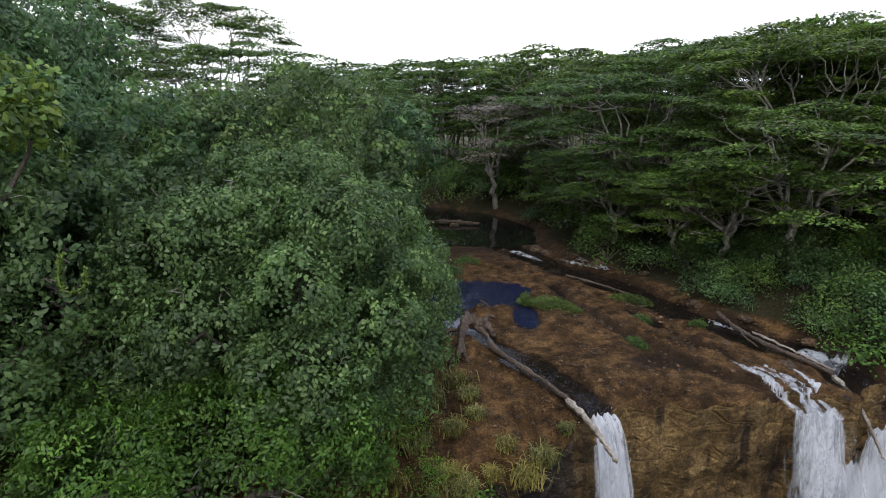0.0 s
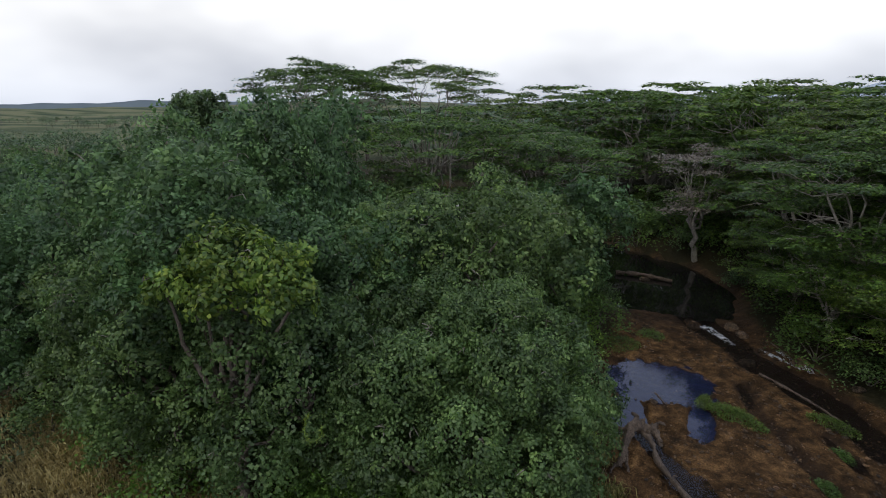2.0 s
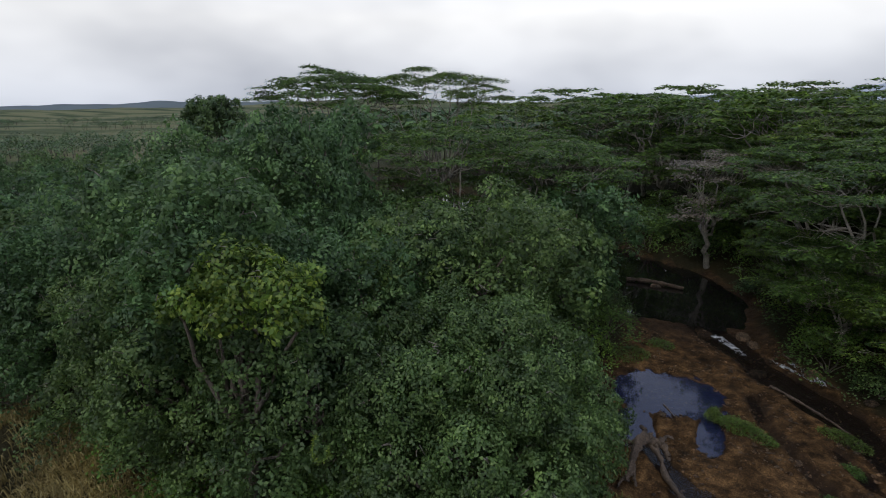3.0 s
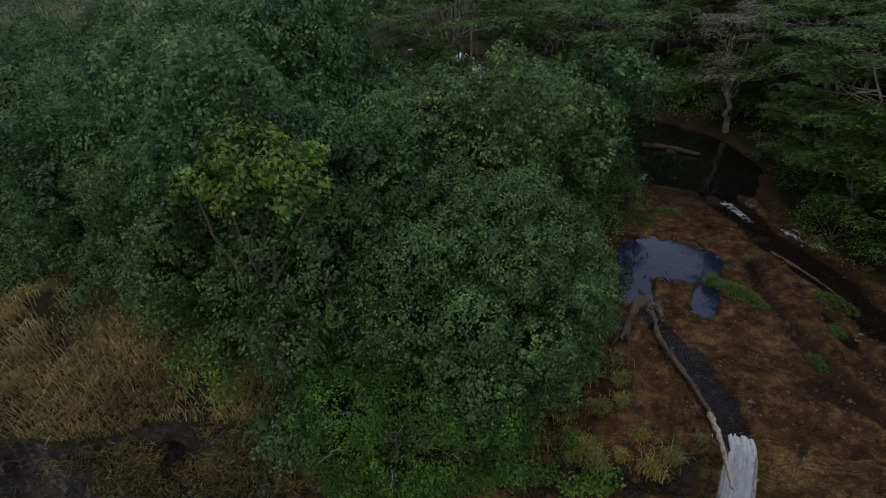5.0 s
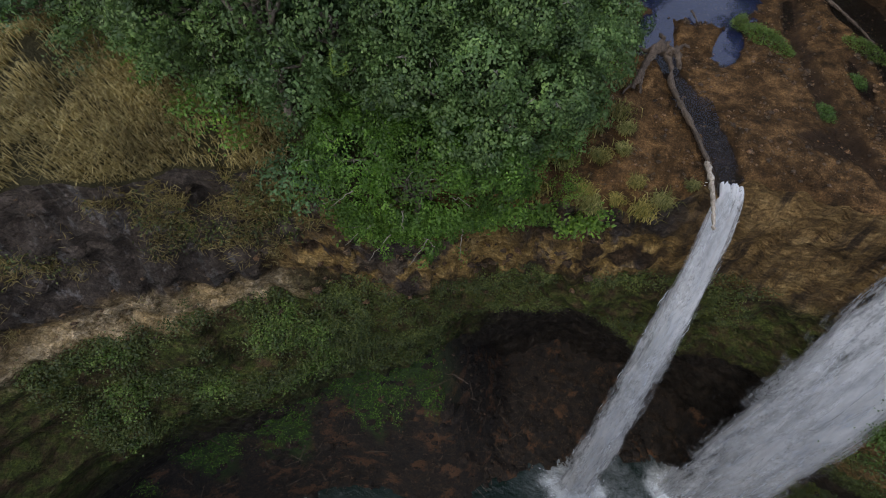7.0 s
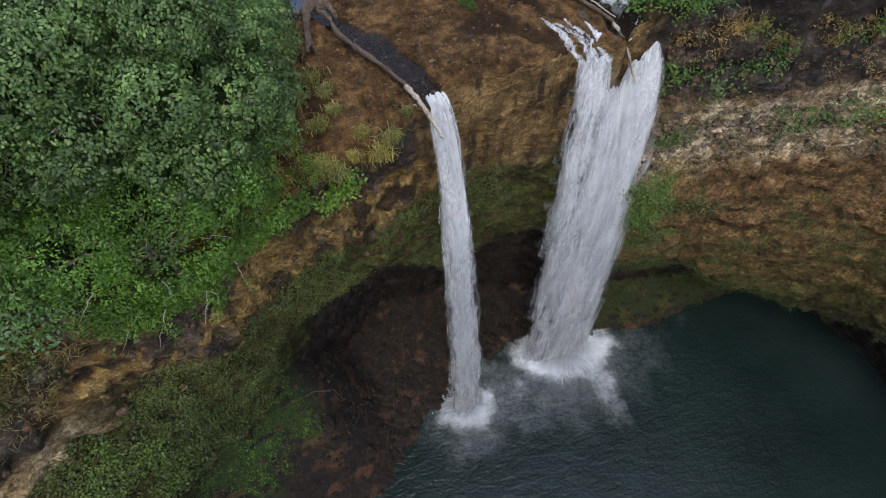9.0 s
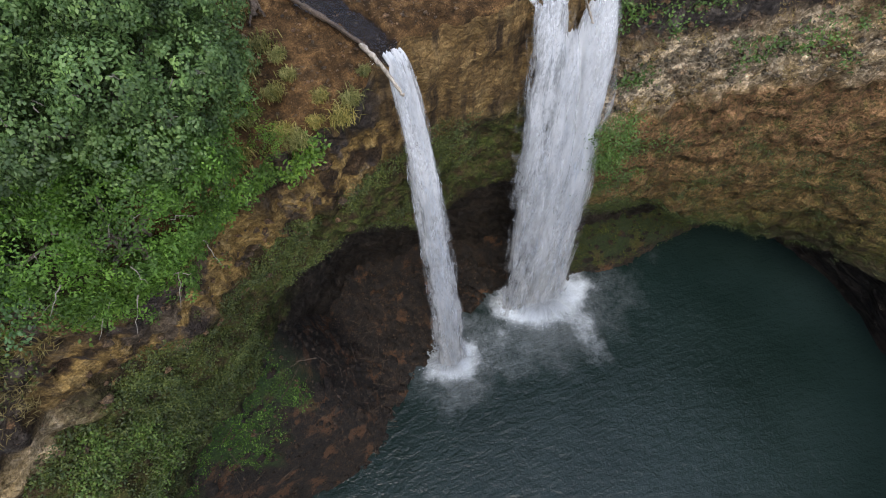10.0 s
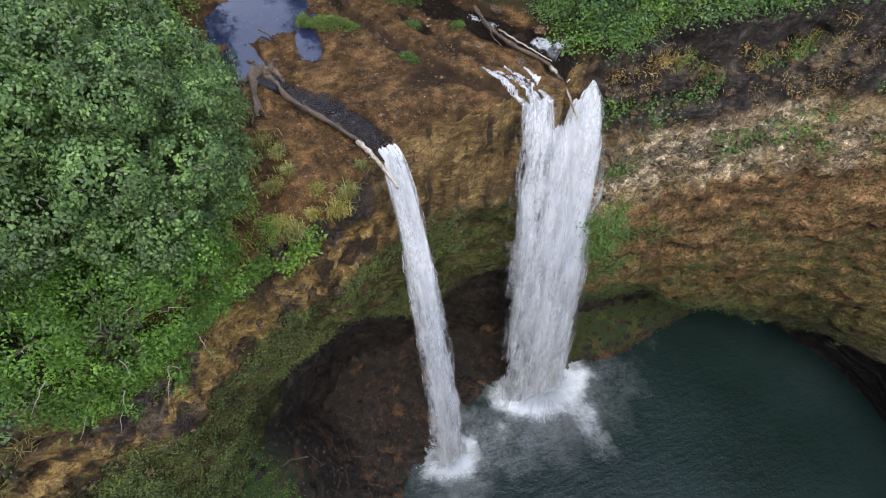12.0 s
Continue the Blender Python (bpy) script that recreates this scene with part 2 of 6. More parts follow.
def cliff_material():
    k = Mat("layered_basalt_cliff", 0.85, spec=0.2)
    x, y, z = k.xyz()
    warp = k.math('ADD', k.math('MULTIPLY', k.math('SUBTRACT', k.noise(0.13, 3), 0.5), 4.5),
                  k.math('MULTIPLY', k.math('SUBTRACT', k.noise(0.9, 5, 0.65), 0.5), 3.0))
    level = k.math('DIVIDE', k.math('ADD', k.math('ADD', z, warp), 54.0), 54.0)
    fine, mid, big = k.noise(3.2, 6, 0.7), k.noise(0.9, 6, 0.65), k.noise(0.22, 4)
    streak = k.noise(1.0, 6, 0.65, k.mapped((1.2, 1.2, 0.16)))
    crack = k.n.new("ShaderNodeTexVoronoi")
    crack.feature = 'DISTANCE_TO_EDGE'
    crack.inputs["Scale"].default_value = 1.0
    k.l.new(k.mapped((1.1, 1.1, 1.6)), crack.inputs["Vector"])
    joints = k.ramp(crack.outputs["Distance"], (0.0, 0.0), (0.12, 1.0))
    dark = k.ramp(mid, (0.3, (0.020, 0.016, 0.014)), (0.56, (0.056, 0.046, 0.039)), (0.74, (0.17, 0.145, 0.125)))
    ochre = k.ramp(mid, (0.3, (0.10, 0.062, 0.019)), (0.52, (0.29, 0.185, 0.062)), (0.72, (0.47, 0.335, 0.145)))
    slabs = k.blocks((1.5, 1.5, 2.6), 0.3)
    tan = k.ramp(fine, (0.3, (0.15, 0.112, 0.072)), (0.46, (0.34, 0.268, 0.172)), (0.62, (0.58, 0.49, 0.36)))
    tan = k.mix(1.0, tan, k.ramp(slabs, (0.0, (0.42, 0.41, 0.40)), (0.45, (0.95, 0.93, 0.90)), (1.0, (1.6, 1.55, 1.5))), 'MULTIPLY')
    tan = k.mix(k.ramp(big, (0.42, 0.0), (0.58, 0.75)), tan, k.mix(0.5, ochre, (0.30, 0.21, 0.11)))
    brown = k.ramp(mid, (0.3, (0.024, 0.016, 0.009)), (0.7, (0.085, 0.052, 0.026)))
    red = k.ramp(mid, (0.3, (0.13, 0.070, 0.032)), (0.7, (0.40, 0.215, 0.105)))
    moss = k.ramp(fine, (0.3, (0.026, 0.038, 0.009)), (0.7, (0.090, 0.105, 0.022)))
    wetrock = k.ramp(mid, (0.3, (0.012, 0.010, 0.008)), (0.7, (0.060, 0.046, 0.034)))
    lip = k.mix(k.ramp(streak, (0.40, 0.0), (0.56, 1.0)), k.mix(0.62, ochre, brown), k.mix(0.3, dark, brown))
    mossy = k.mix(k.ramp(mid, (0.36, 0.0), (0.56, 1.0)), k.mix(0.4, brown, (0.13, 0.085, 0.04)), moss)
    # the wall beside and left of the falls, from the foot up
    left = k.mix(k.ramp(level, (0.50, 0.0), (0.58, 1.0)), wetrock, brown)
    left = k.mix(k.ramp(level, (0.57, 0.0), (0.63, 0.95), (0.78, 0.95), (0.83, 0.0)), left, mossy)
    left = k.mix(k.math('MULTIPLY', k.attr("green"), k.ramp(level, (0.40, 0.0), (0.50, 1.0), (0.64, 1.0), (0.70, 0.0))), left, mossy)
    left = k.mix(k.math('MULTIPLY', k.ramp(level, (0.80, 0.0), (0.83, 1.0), (0.88, 1.0), (0.92, 0.0)), k.ramp(big, (0.46, 0.0), (0.50, 1.0))), left, ochre)
    left = k.mix(k.ramp(level, (0.885, 0.0), (0.92, 1.0)), left, lip)
    left = k.mix(k.math('MULTIPLY', k.ramp(k.noise(0.26, 4, 0.6), (0.51, 0.0), (0.56, 0.85)), k.ramp(level, (0.80, 0.0), (0.84, 1.0))), left, k.mix(0.25, dark, (0.075, 0.058, 0.055)))
    # the far wall on the other side
    far = k.mix(k.ramp(level, (0.20, 0.0), (0.30, 1.0)), wetrock, mossy)
    earth = k.mix(k.ramp(level, (0.42, 0.0), (0.62, 1.0)), k.mix(0.75, brown, k.mix(0.5, red, ochre)), red)
    far = k.mix(k.math('MULTIPLY', k.ramp(level, (0.27, 0.0), (0.40, 0.9)), k.ramp(k.noise(0.55, 5, 0.65), (0.36, 0.35), (0.54, 1.0))), far, k.mix(k.ramp(fine, (0.40, 0.7), (0.52, 0.0)), earth, moss))
    far = k.mix(k.ramp(level, (0.715, 0.0), (0.745, 1.0), (0.86, 1.0), (0.89, 0.0)), far, tan)
    far = k.mix(k.ramp(level, (0.86, 0.0), (0.89, 1.0)), far, k.mix(k.ramp(k.noise(0.12, 4, 0.6), (0.60, 0.0), (0.66, 0.75)), dark, k.mix(0.5, tan, brown)))
    face = k.mix(k.ramp(streak, (0.48, 0.0), (0.66, 0.75)), k.mix(0.6, ochre, (0.175, 0.108, 0.050)), brown)
    left = k.mix(k.math('MULTIPLY', k.attr("front"), k.ramp(level, (0.80, 0.0), (0.87, 1.0))), left, face)
    c = k.mix(k.attr("right"), left, far)
    # old bare rock on the near left wall
    c = k.mix(k.math('MULTIPLY', k.attr("bare"), k.ramp(level, (0.80, 0.0), (0.84, 1.0))), c, k.mix(k.ramp(streak, (0.56, 0.0), (0.68, 0.8)), k.mix(0.35, dark, (0.085, 0.062, 0.044)), (0.24, 0.225, 0.21)))
    c = k.mix(k.math('MULTIPLY', k.attr("bare"), k.ramp(level, (0.765, 0.0), (0.78, 0.95), (0.815, 0.95), (0.83, 0.0))), c, k.mix(0.35, tan, (0.40, 0.28, 0.12)))
    c = k.mix(k.ramp(streak, (0.58, 0.0), (0.72, 0.6)), c, (0.018, 0.014, 0.011))
    c = k.mix(k.ramp(fine, (0.26, 0.8), (0.40, 0.0)), c, (0.012, 0.010, 0.008))
    beds = k.noise(1.0, 4, 0.55, k.mapped((0.10, 0.10, 1.3)))
    c = k.mix(k.math('ADD', 0.15, k.math('MULTIPLY', k.attr("right"), 0.7)), c, k.ramp(beds, (0.34, (0.58, 0.56, 0.54)), (0.5, (1.0, 1.0, 1.0)), (0.66, (1.32, 1.28, 1.22))), 'MULTIPLY')
    c = k.mix(k.math('MULTIPLY', k.attr("front"), k.ramp(streak, (0.50, 0.0), (0.64, 0.55))), c, (0.040, 0.027, 0.017))
    grit = k.noise(7.5, 6, 0.85)
    c = k.mix(1.0, c, k.ramp(grit, (0.34, 0.45), (0.5, 0.97), (0.66, 1.7)), 'MULTIPLY')
    block = k.blocks((0.9, 0.9, 1.5), 0.35)
    cobble = k.blocks((3.2, 3.2, 4.2), 0.25)
    c = k.mix(1.0, c, k.ramp(block, (0.0, 0.68), (0.5, 0.97), (1.0, 1.4)), 'MULTIPLY')
    c = k.mix(1.0, c, k.ramp(cobble, (0.0, 0.75), (1.0, 1.28)), 'MULTIPLY')
    k.set("Base Color", c)
    k.set("Roughness", k.ramp(level, (0.3, 0.5), (0.7, 0.88)))
    k.bump(k.math('ADD', k.math('ADD', k.math('ADD', fine, k.math('MULTIPLY', beds, 0.12)), k.math('MULTIPLY', mid, 2.0)), k.math('ADD', k.math('MULTIPLY', grit, 0.4), k.math('ADD', k.math('MULTIPLY', joints, 0.3), k.math('ADD', k.math('MULTIPLY', block, 0.6), k.math('MULTIPLY', slabs, 0.5))))), 0.85, 0.42)
    return k.m


def rubble_material(name, dark, light):
    k = Mat(name, 0.8)
    a, litter = k.noise(5.0, 6, 0.7), k.noise(9.0, 5, 0.8)
    c = k.ramp(a, (0.36, dark), (0.62, light))
    c = k.mix(1.0, c, k.ramp(k.noise(0.8, 5, 0.65), (0.34, (0.55, 0.60, 0.62)), (0.5, (1.0, 1.0, 1.0)), (0.66, (1.75, 1.45, 1.15))), 'MULTIPLY')
    c = k.mix(1.0, c, k.ramp(litter, (0.36, 0.45), (0.5, 1.0), (0.64, 2.1)), 'MULTIPLY')
    c = k.mix(k.math('MULTIPLY', k.ramp(k.noise(0.30, 5, 0.65), (0.54, 0.0), (0.62, 0.85)), k.attr("soil")), c, k.mix(k.ramp(litter, (0.4, 0.0), (0.6, 1.0)), (0.10, 0.047, 0.021), (0.24, 0.120, 0.054)))
    green = k.ramp(k.noise(2.2, 5), (0.3, (0.020, 0.050, 0.009)), (0.7, (0.062, 0.112, 0.020)))
    c = k.mix(k.math('MULTIPLY', k.attr("grass"), k.ramp(litter, (0.34, 0.55), (0.5, 1.0))), c, green)
    c = k.mix(1.0, c, k.ramp(k.geo("Random Per Island"), (0, 0.6), (1, 1.5)), 'MULTIPLY')
    k.set("Base Color", c)
    k.bump(k.math('ADD', a, litter), 1.0, 0.3)
    return k.m


def river_water_material(name, coat, color, ripple, clear):
    k = Mat(name, 0.04, spec=0.5 + 0.5 * coat)
    k.set("Coat Weight", coat)
    k.set("Coat Roughness", 0.04)
    k.set("Base Color", (*color, 1))
    k.set("IOR", 1.33)
    k.bump(k.noise(3.0, 3, 0.5, k.mapped((1.0, 0.5, 1))), ripple, 0.03)
    return k.clear(clear)


def pool_material():
    k = Mat("plunge_pool_water", 0.09, spec=0.5)
    c = k.ramp(k.noise(0.06, 3), (0.3, (0.007, 0.016, 0.012)), (0.7, (0.017, 0.030, 0.026)))
    churn = k.math('SUBTRACT', k.math('ADD', k.math('MULTIPLY', k.noise(1.6, 6, 0.7, None, 0.8), 0.6), k.math('MULTIPLY', k.noise(0.45, 4, 0.6), 0.4)), 0.5)
    whole = k.attr("foam")
    foam = k.ramp(k.math('ADD', whole, k.math('MULTIPLY', k.math('MULTIPLY', churn, 1.3), k.ramp(whole, (0.0, 0.0), (0.25, 1.0)))), (0.02, 0.0), (0.95, 1.0))
    k.set("Base Color", k.mix(foam, c, (0.80, 0.84, 0.86)))
    k.set("Roughness", k.ramp(foam, (0.0, 0.09), (0.6, 0.6)))
    k.set("IOR", 1.33)
    rip = k.math('ADD', k.noise(1.1, 4, 0.55, k.mapped((0.55, 1.0, 1)), 0.4), k.math('MULTIPLY', k.noise(3.4, 3), 0.4))
    k.bump(rip, 0.8, 0.25)
    return k.m


def fall_material(name, low, high, scale):
    """White water broken into soft clots: dense where low and high are small, a thin gauze where they are large."""
    k = Mat(name, 0.7, spec=0.15)
    n = k.noise(scale * 0.50, 4, 0.55, k.mapped((1.0, 1.0, 0.11)), 0.3)
    fine = k.noise(scale * 2.6, 5, 0.68, k.mapped((1.0, 1.0, 0.26)), 0.25)
    both = k.math('ADD', k.math('MULTIPLY', n, 0.66), k.math('MULTIPLY', fine, 0.34))
    k.set("Base Color", k.mix(k.ramp(both, (0.34, 0.0), (0.60, 1.0)), (0.50, 0.525, 0.55), (0.87, 0.875, 0.88)))
    gaps = k.ramp(both, (low, 1.0), (high, 0.0))
    flecks = k.noise(scale * 4.2, 4, 0.7, k.mapped((1.0, 1.0, 0.42)))
    gaps = k.math('MAXIMUM', gaps, k.ramp(flecks, (low - 0.06, 0.8), (low + 0.05, 0.0)))
    rim = k.ramp(k.math('ADD', k.attr("edge"), k.math('MULTIPLY', k.math('SUBTRACT', both, 0.5), -1.3)), (0.02, 0.0), (0.85, 1.0))
    k.bump(both, 0.25, 0.2)
    k.translucent((0.80, 0.805, 0.81), 0.4)
    return k.clear(k.math('MAXIMUM', k.math('MAXIMUM', gaps, rim), k.ramp(k.attr("edge"), (0.85, 0.0), (1.0, 1.0))))


def foam_material():
    k = Mat("white_water_foam", 0.6, spec=0.3)
    k.set("Base Color", k.mix(k.ramp(k.geo("Random Per Island"), (0, 0.0), (1, 1.0)), (0.62, 0.66, 0.70), (0.93, 0.95, 0.97)))
    return k.translucent((0.85, 0.88, 0.92), 0.4)


def mist_material():
    k = Mat("thin_spray_mist", 1.0, spec=0.0)
    k.set("Base Color", (0.85, 0.88, 0.9, 1))
    k.translucent((0.85, 0.88, 0.9), 0.5)
    n = k.ramp(k.noise(0.25, 3, 0.5), (0.3, 0.97), (0.85, 0.62))
    return k.clear(k.math('MAXIMUM', n, k.attr("edge")))


M_GROUND, M_CLIFF = ground_material(), cliff_material()
M_RUBBLE = rubble_material("dark_wet_rubble", (0.009, 0.007, 0.0055), (0.046, 0.032, 0.021))
M_BAND = rubble_material("pale_band_stone", (0.060, 0.044, 0.028), (0.36, 0.285, 0.19))
M_LITTER = rubble_material("brown_slope_litter", (0.022, 0.016, 0.011), (0.105, 0.074, 0.048))
M_STONE = rubble_material("river_stone", (0.05, 0.030, 0.016), (0.20, 0.13, 0.07))
M_RIVER, M_POOL = river_water_material("running_river_water", 0.1, (0.012, 0.010, 0.009), 0.35, 0.5), pool_material()
M_SLACK = river_water_material("dark_slack_water", 0.6, (0.010, 0.010, 0.009), 0.05, 0.06)
# the puddle's blue base colour stands in for part of the sky's reflection
M_PUDDLE = river_water_material("still_shallow_water", 0.55, (0.016, 0.022, 0.060), 0.14, 0.25)
M_FALL = fall_material("falling_white_water", 0.37, 0.54, 2.4)
M_FALL_CORE = fall_material("dense_white_water", 0.20, 0.38, 2.2)
M_VEIL = fall_material("falling_water_veil", 0.46, 0.80, 1.7)
M_FOAM, M_MIST = foam_material(), mist_material()


# ---- mesh helpers ----
def link_mesh(name, V, F, mat, parent=None, label="", smooth=True, attrs=None):
    """One mesh object of vertices V and equal-sided faces F, under a parent if there is one."""
    V, F = np.asarray(V, np.float32), np.asarray(F, np.int32)
    me = bpy.data.meshes.new(name)
    n, c = F.shape
    me.vertices.add(len(V))
    me.vertices.foreach_set("co", V.ravel())
    me.loops.add(n * c)
    me.loops.foreach_set("vertex_index", F.ravel())
    me.polygons.add(n)
    me.polygons.foreach_set("loop_start", np.arange(0, n * c, c, dtype=np.int32))
    if smooth:
        me.polygons.foreach_set("use_smooth", np.ones(n, bool))
    for key, val in (attrs or {}).items():
        me.attributes.new(key, 'FLOAT', 'POINT').data.foreach_set("value", np.asarray(val, np.float32))
    me.update(calc_edges=True)
    me.materials.append(mat)
    ob = new(name, me)
    if parent is not None:
        ob.parent = parent
    if label:
        ob["label"] = label
    return ob


def thing(name, x, y, z, label, category, group="", kind="", turn=0.0, scale=1.0):
    ob = new(name)
    ob.location, ob.rotation_euler, ob.scale = (x, y, z), (0, 0, radians(turn)), (scale, scale, scale)
    return tagged(ob, label, category, group, kind)


def fbm(x, y, z=0.0, octaves=4):
    return noise.fractal(Vector((x, y, z)), 1.0, 2.0, octaves)


def grid_faces(nu, nv, wrap=False):
    i, j = np.meshgrid(np.arange(nu if wrap else nu - 1), np.arange(nv - 1), indexing="ij")
    a, b = i * nv + j, ((i + 1) % nu) * nv + j
    return np.stack([a, a + 1, b + 1, b], -1).reshape(-1, 4)


def curve_at(points, u):
    """A smooth curve through plan points, at u from 0 to 1."""
    p = np.asarray(points, float)
    s = np.concatenate([[0], np.cumsum(np.linalg.norm(np.diff(p, axis=0), axis=1))])
    t = np.asarray(u, float) * s[-1]
    k = np.clip(np.searchsorted(s, t, side="right") - 1, 0, len(p) - 2)
    f = ((t - s[k]) / (s[k + 1] - s[k]))[..., None]
    a, b, c, d = p[np.maximum(k - 1, 0)], p[k], p[k + 1], p[np.minimum(k + 2, len(p) - 1)]
    return 0.5 * (2 * b + (c - a) * f + (2 * a - 5 * b + 4 * c - d) * f ** 2 + (3 * b - a - 3 * c + d) * f ** 3)


def tube(points, radii, sides=7, rough=0.0, seed=0, ridge=0.0):
    """Vertices and quads of a tapered round limb along points."""
    p = np.asarray(points, float)
    r = np.asarray(radii, float)
    rs = np.random.RandomState(seed)
    d = np.gradient(p, axis=0)
    d /= np.linalg.norm(d, axis=1)[:, None] + 1e-9
    ref = np.where(np.abs(d[:, 2:3]) > 0.9, [[1.0, 0, 0]], [[0, 0, 1.0]])
    a = np.cross(d, ref)
    a /= np.linalg.norm(a, axis=1)[:, None]
    b = np.cross(d, a)
    t = np.linspace(0, 2 * math.pi, sides, endpoint=False)
    rr = r[:, None] * (1 + rough * rs.randn(len(p), sides) + ridge * rs.randn(1, sides))
    V = p[:, None] + rr[..., None] * (np.cos(t)[None, :, None] * a[:, None] + np.sin(t)[None, :, None] * b[:, None])
    i, j = np.meshgrid(np.arange(len(p) - 1), np.arange(sides), indexing="ij")
    F = np.stack([i * sides + j, i * sides + (j + 1) % sides, (i + 1) * sides + (j + 1) % sides, (i + 1) * sides + j], -1)
    return V.reshape(-1, 3), F.reshape(-1, 4)


def join(parts):
    """Many (V, F) lists as one."""
    Vs, Fs, n = [], [], 0
    for V, F in parts:
        Vs.append(V)
        Fs.append(F + n)
        n += len(V)
    return np.concatenate(Vs), np.concatenate(Fs)


def leaves(P, N, length, width, rs, droop=0.25, along=None):
    """Folded leaves (two triangles each) at P, facing N, pointing along a given way or any."""
    n = len(P)
    N = N / (np.linalg.norm(N, axis=1)[:, None] + 1e-9)
    t = rs.randn(n, 3) if along is None else along + 0.35 * rs.randn(n, 3)
    t -= N * np.sum(t * N, 1)[:, None]
    t /= np.linalg.norm(t, axis=1)[:, None] + 1e-9
    s = np.cross(N, t)
    L = (length * rs.uniform(0.7, 1.3, n))[:, None]
    W = (width * rs.uniform(0.75, 1.25, n))[:, None]
    base, tip = P - t * L * 0.5, P + t * L * 0.5 - N * L * droop
    m = P - N * W * 0.1 + t * L * 0.05
    V = np.stack([base, m + s * W * 0.5 - N * W * droop, tip, m - s * W * 0.5 - N * W * droop], 1).reshape(-1, 3)
    k = np.arange(n)[:, None] * 4
    F = np.concatenate([k + [[0, 1, 2]], k + [[0, 2, 3]]])
    return V, F


def blades(P, height, width, lean, rs, axis=None):
    """Grass blades, each a bent strip that ends in a point."""
    n = len(P)
    a = rs.uniform(0, 2 * math.pi, n)
    s = np.stack([np.cos(a), np.sin(a), np.zeros(n)], 1)
    d = np.stack([np.cos(a + 1.57), np.sin(a + 1.57), np.zeros(n)], 1)
    if axis is not None:
        d = d * 0.6 + np.asarray(axis)
    H = (height * rs.uniform(0.5, 1.3, n))[:, None]
    up = np.array([[0, 0, 1.0]])
    mid = P + up * H * 0.6 + d * H * lean * 0.35
    tip = P + up * H * (1.0 - lean * 0.45) + d * H * lean
    V = np.stack([P - s * width, P + s * width, mid + s * width * 0.8, mid - s * width * 0.8, tip], 1).reshape(-1, 3)
    k = np.arange(n)[:, None] * 5
    F = np.concatenate([k + [[0, 1, 2]], k + [[0, 2, 3]], k + [[3, 2, 4]]])
    return V, F


def rocks(P, size, rs, flat=0.7):
    """Lumpy stones, one low polyhedron at each of P."""
    unit = np.array([[0, 0, 1], [0, 0, -1], [1, 0, 0], [-1, 0, 0], [0, 1, 0], [0, -1, 0],
                     [.6, .6, .55], [-.6, .6, .55], [-.6, -.6, .55], [.6, -.6, .55]], float)
    tri = np.array([[0, 6, 7], [0, 7, 8], [0, 8, 9], [0, 9, 6], [6, 2, 4], [7, 4, 3], [8, 3, 5], [9, 5, 2],
                    [6, 4, 7], [7, 3, 8], [8, 5, 9], [9, 2, 6], [1, 4, 2], [1, 3, 4], [1, 5, 3], [1, 2, 5]])
    n = len(P)
    sz = np.broadcast_to(size, (n,))[:, None, None] * rs.uniform(0.6, 1.3, (n, 1, 3)) * [[[1, 1, flat]]]
    V = unit[None] * (1 + 0.25 * rs.randn(n, 10, 1)) * sz
    a = rs.uniform(0, 6.28, n)[:, None]
    x = V[..., 0] * np.cos(a) - V[..., 1] * np.sin(a)
    y = V[..., 0] * np.sin(a) + V[..., 1] * np.cos(a)
    V = np.stack([x, y, V[..., 2]], -1) + P[:, None]
    F = tri[None] + (np.arange(n) * 10)[:, None, None]
    return V.reshape(-1, 3), F.reshape(-1, 3)


# ---- the ground round the plunge basin ----
CX, CY, POOL_Z = 14.0, -12.0, -54.0
RIM = [(14, -70), (-20, -55), (-36, -28), (-36, -8), (-31, 4), (-23, 9), (-17, 12.4), (-10, 13.8), (-4.3, 16.2), (-0.5, 18.4),
       (3.4, 19.4), (6, 20.8), (8.8, 21.8), (13.3, 21.7), (15.6, 22.5), (17.4, 22.3), (18.6, 21.7), (19.6, 23.0), (21.4, 23.4), (24, 23), (31, 21.5), (42, 20),
       (56, 12), (64, -6), (62, -32), (44, -58), (14, -70)]
OVERHANG = [(14, -66), (-17, -52), (-31, -27), (-30, -10), (-26, 0), (-21, 6), (-16, 10.5), (-10.5, 14.5), (-5.5, 17.5), (-0.5, 20),
            (3, 20.8), (6.5, 22), (9, 23), (13, 23.5), (16, 23.5), (18.5, 23), (21.5, 22.4), (27.5, 21.4), (35, 20.2), (46, 17),
            (53.5, 12.5), (60.4, 4.5), (61.5, -8), (58, -30), (40, -54), (14, -66)]
FOOT = [(14, -72), (-22, -56), (-38, -28), (-35, -7), (-30, 3), (-24, 8.5), (-18.5, 14), (-13, 20), (-6.5, 27.5), (0, 33),
        (5, 34), (9, 34), (13, 33.5), (17, 33), (20, 32), (23, 30.8), (28, 29.5), (37, 28.5), (47, 27.5), (58, 25),
        (65, 10), (65, 0), (64, -32), (45, -60), (14, -72)]


def ring_of(points):
    p = curve_at(points, np.linspace(0, 1, 1500))
    th = np.unwrap(np.arctan2(p[:, 0] - CX, p[:, 1] - CY))
    th += -math.pi - th[0]
    return np.maximum.accumulate(th), np.hypot(p[:, 0] - CX, p[:, 1] - CY)


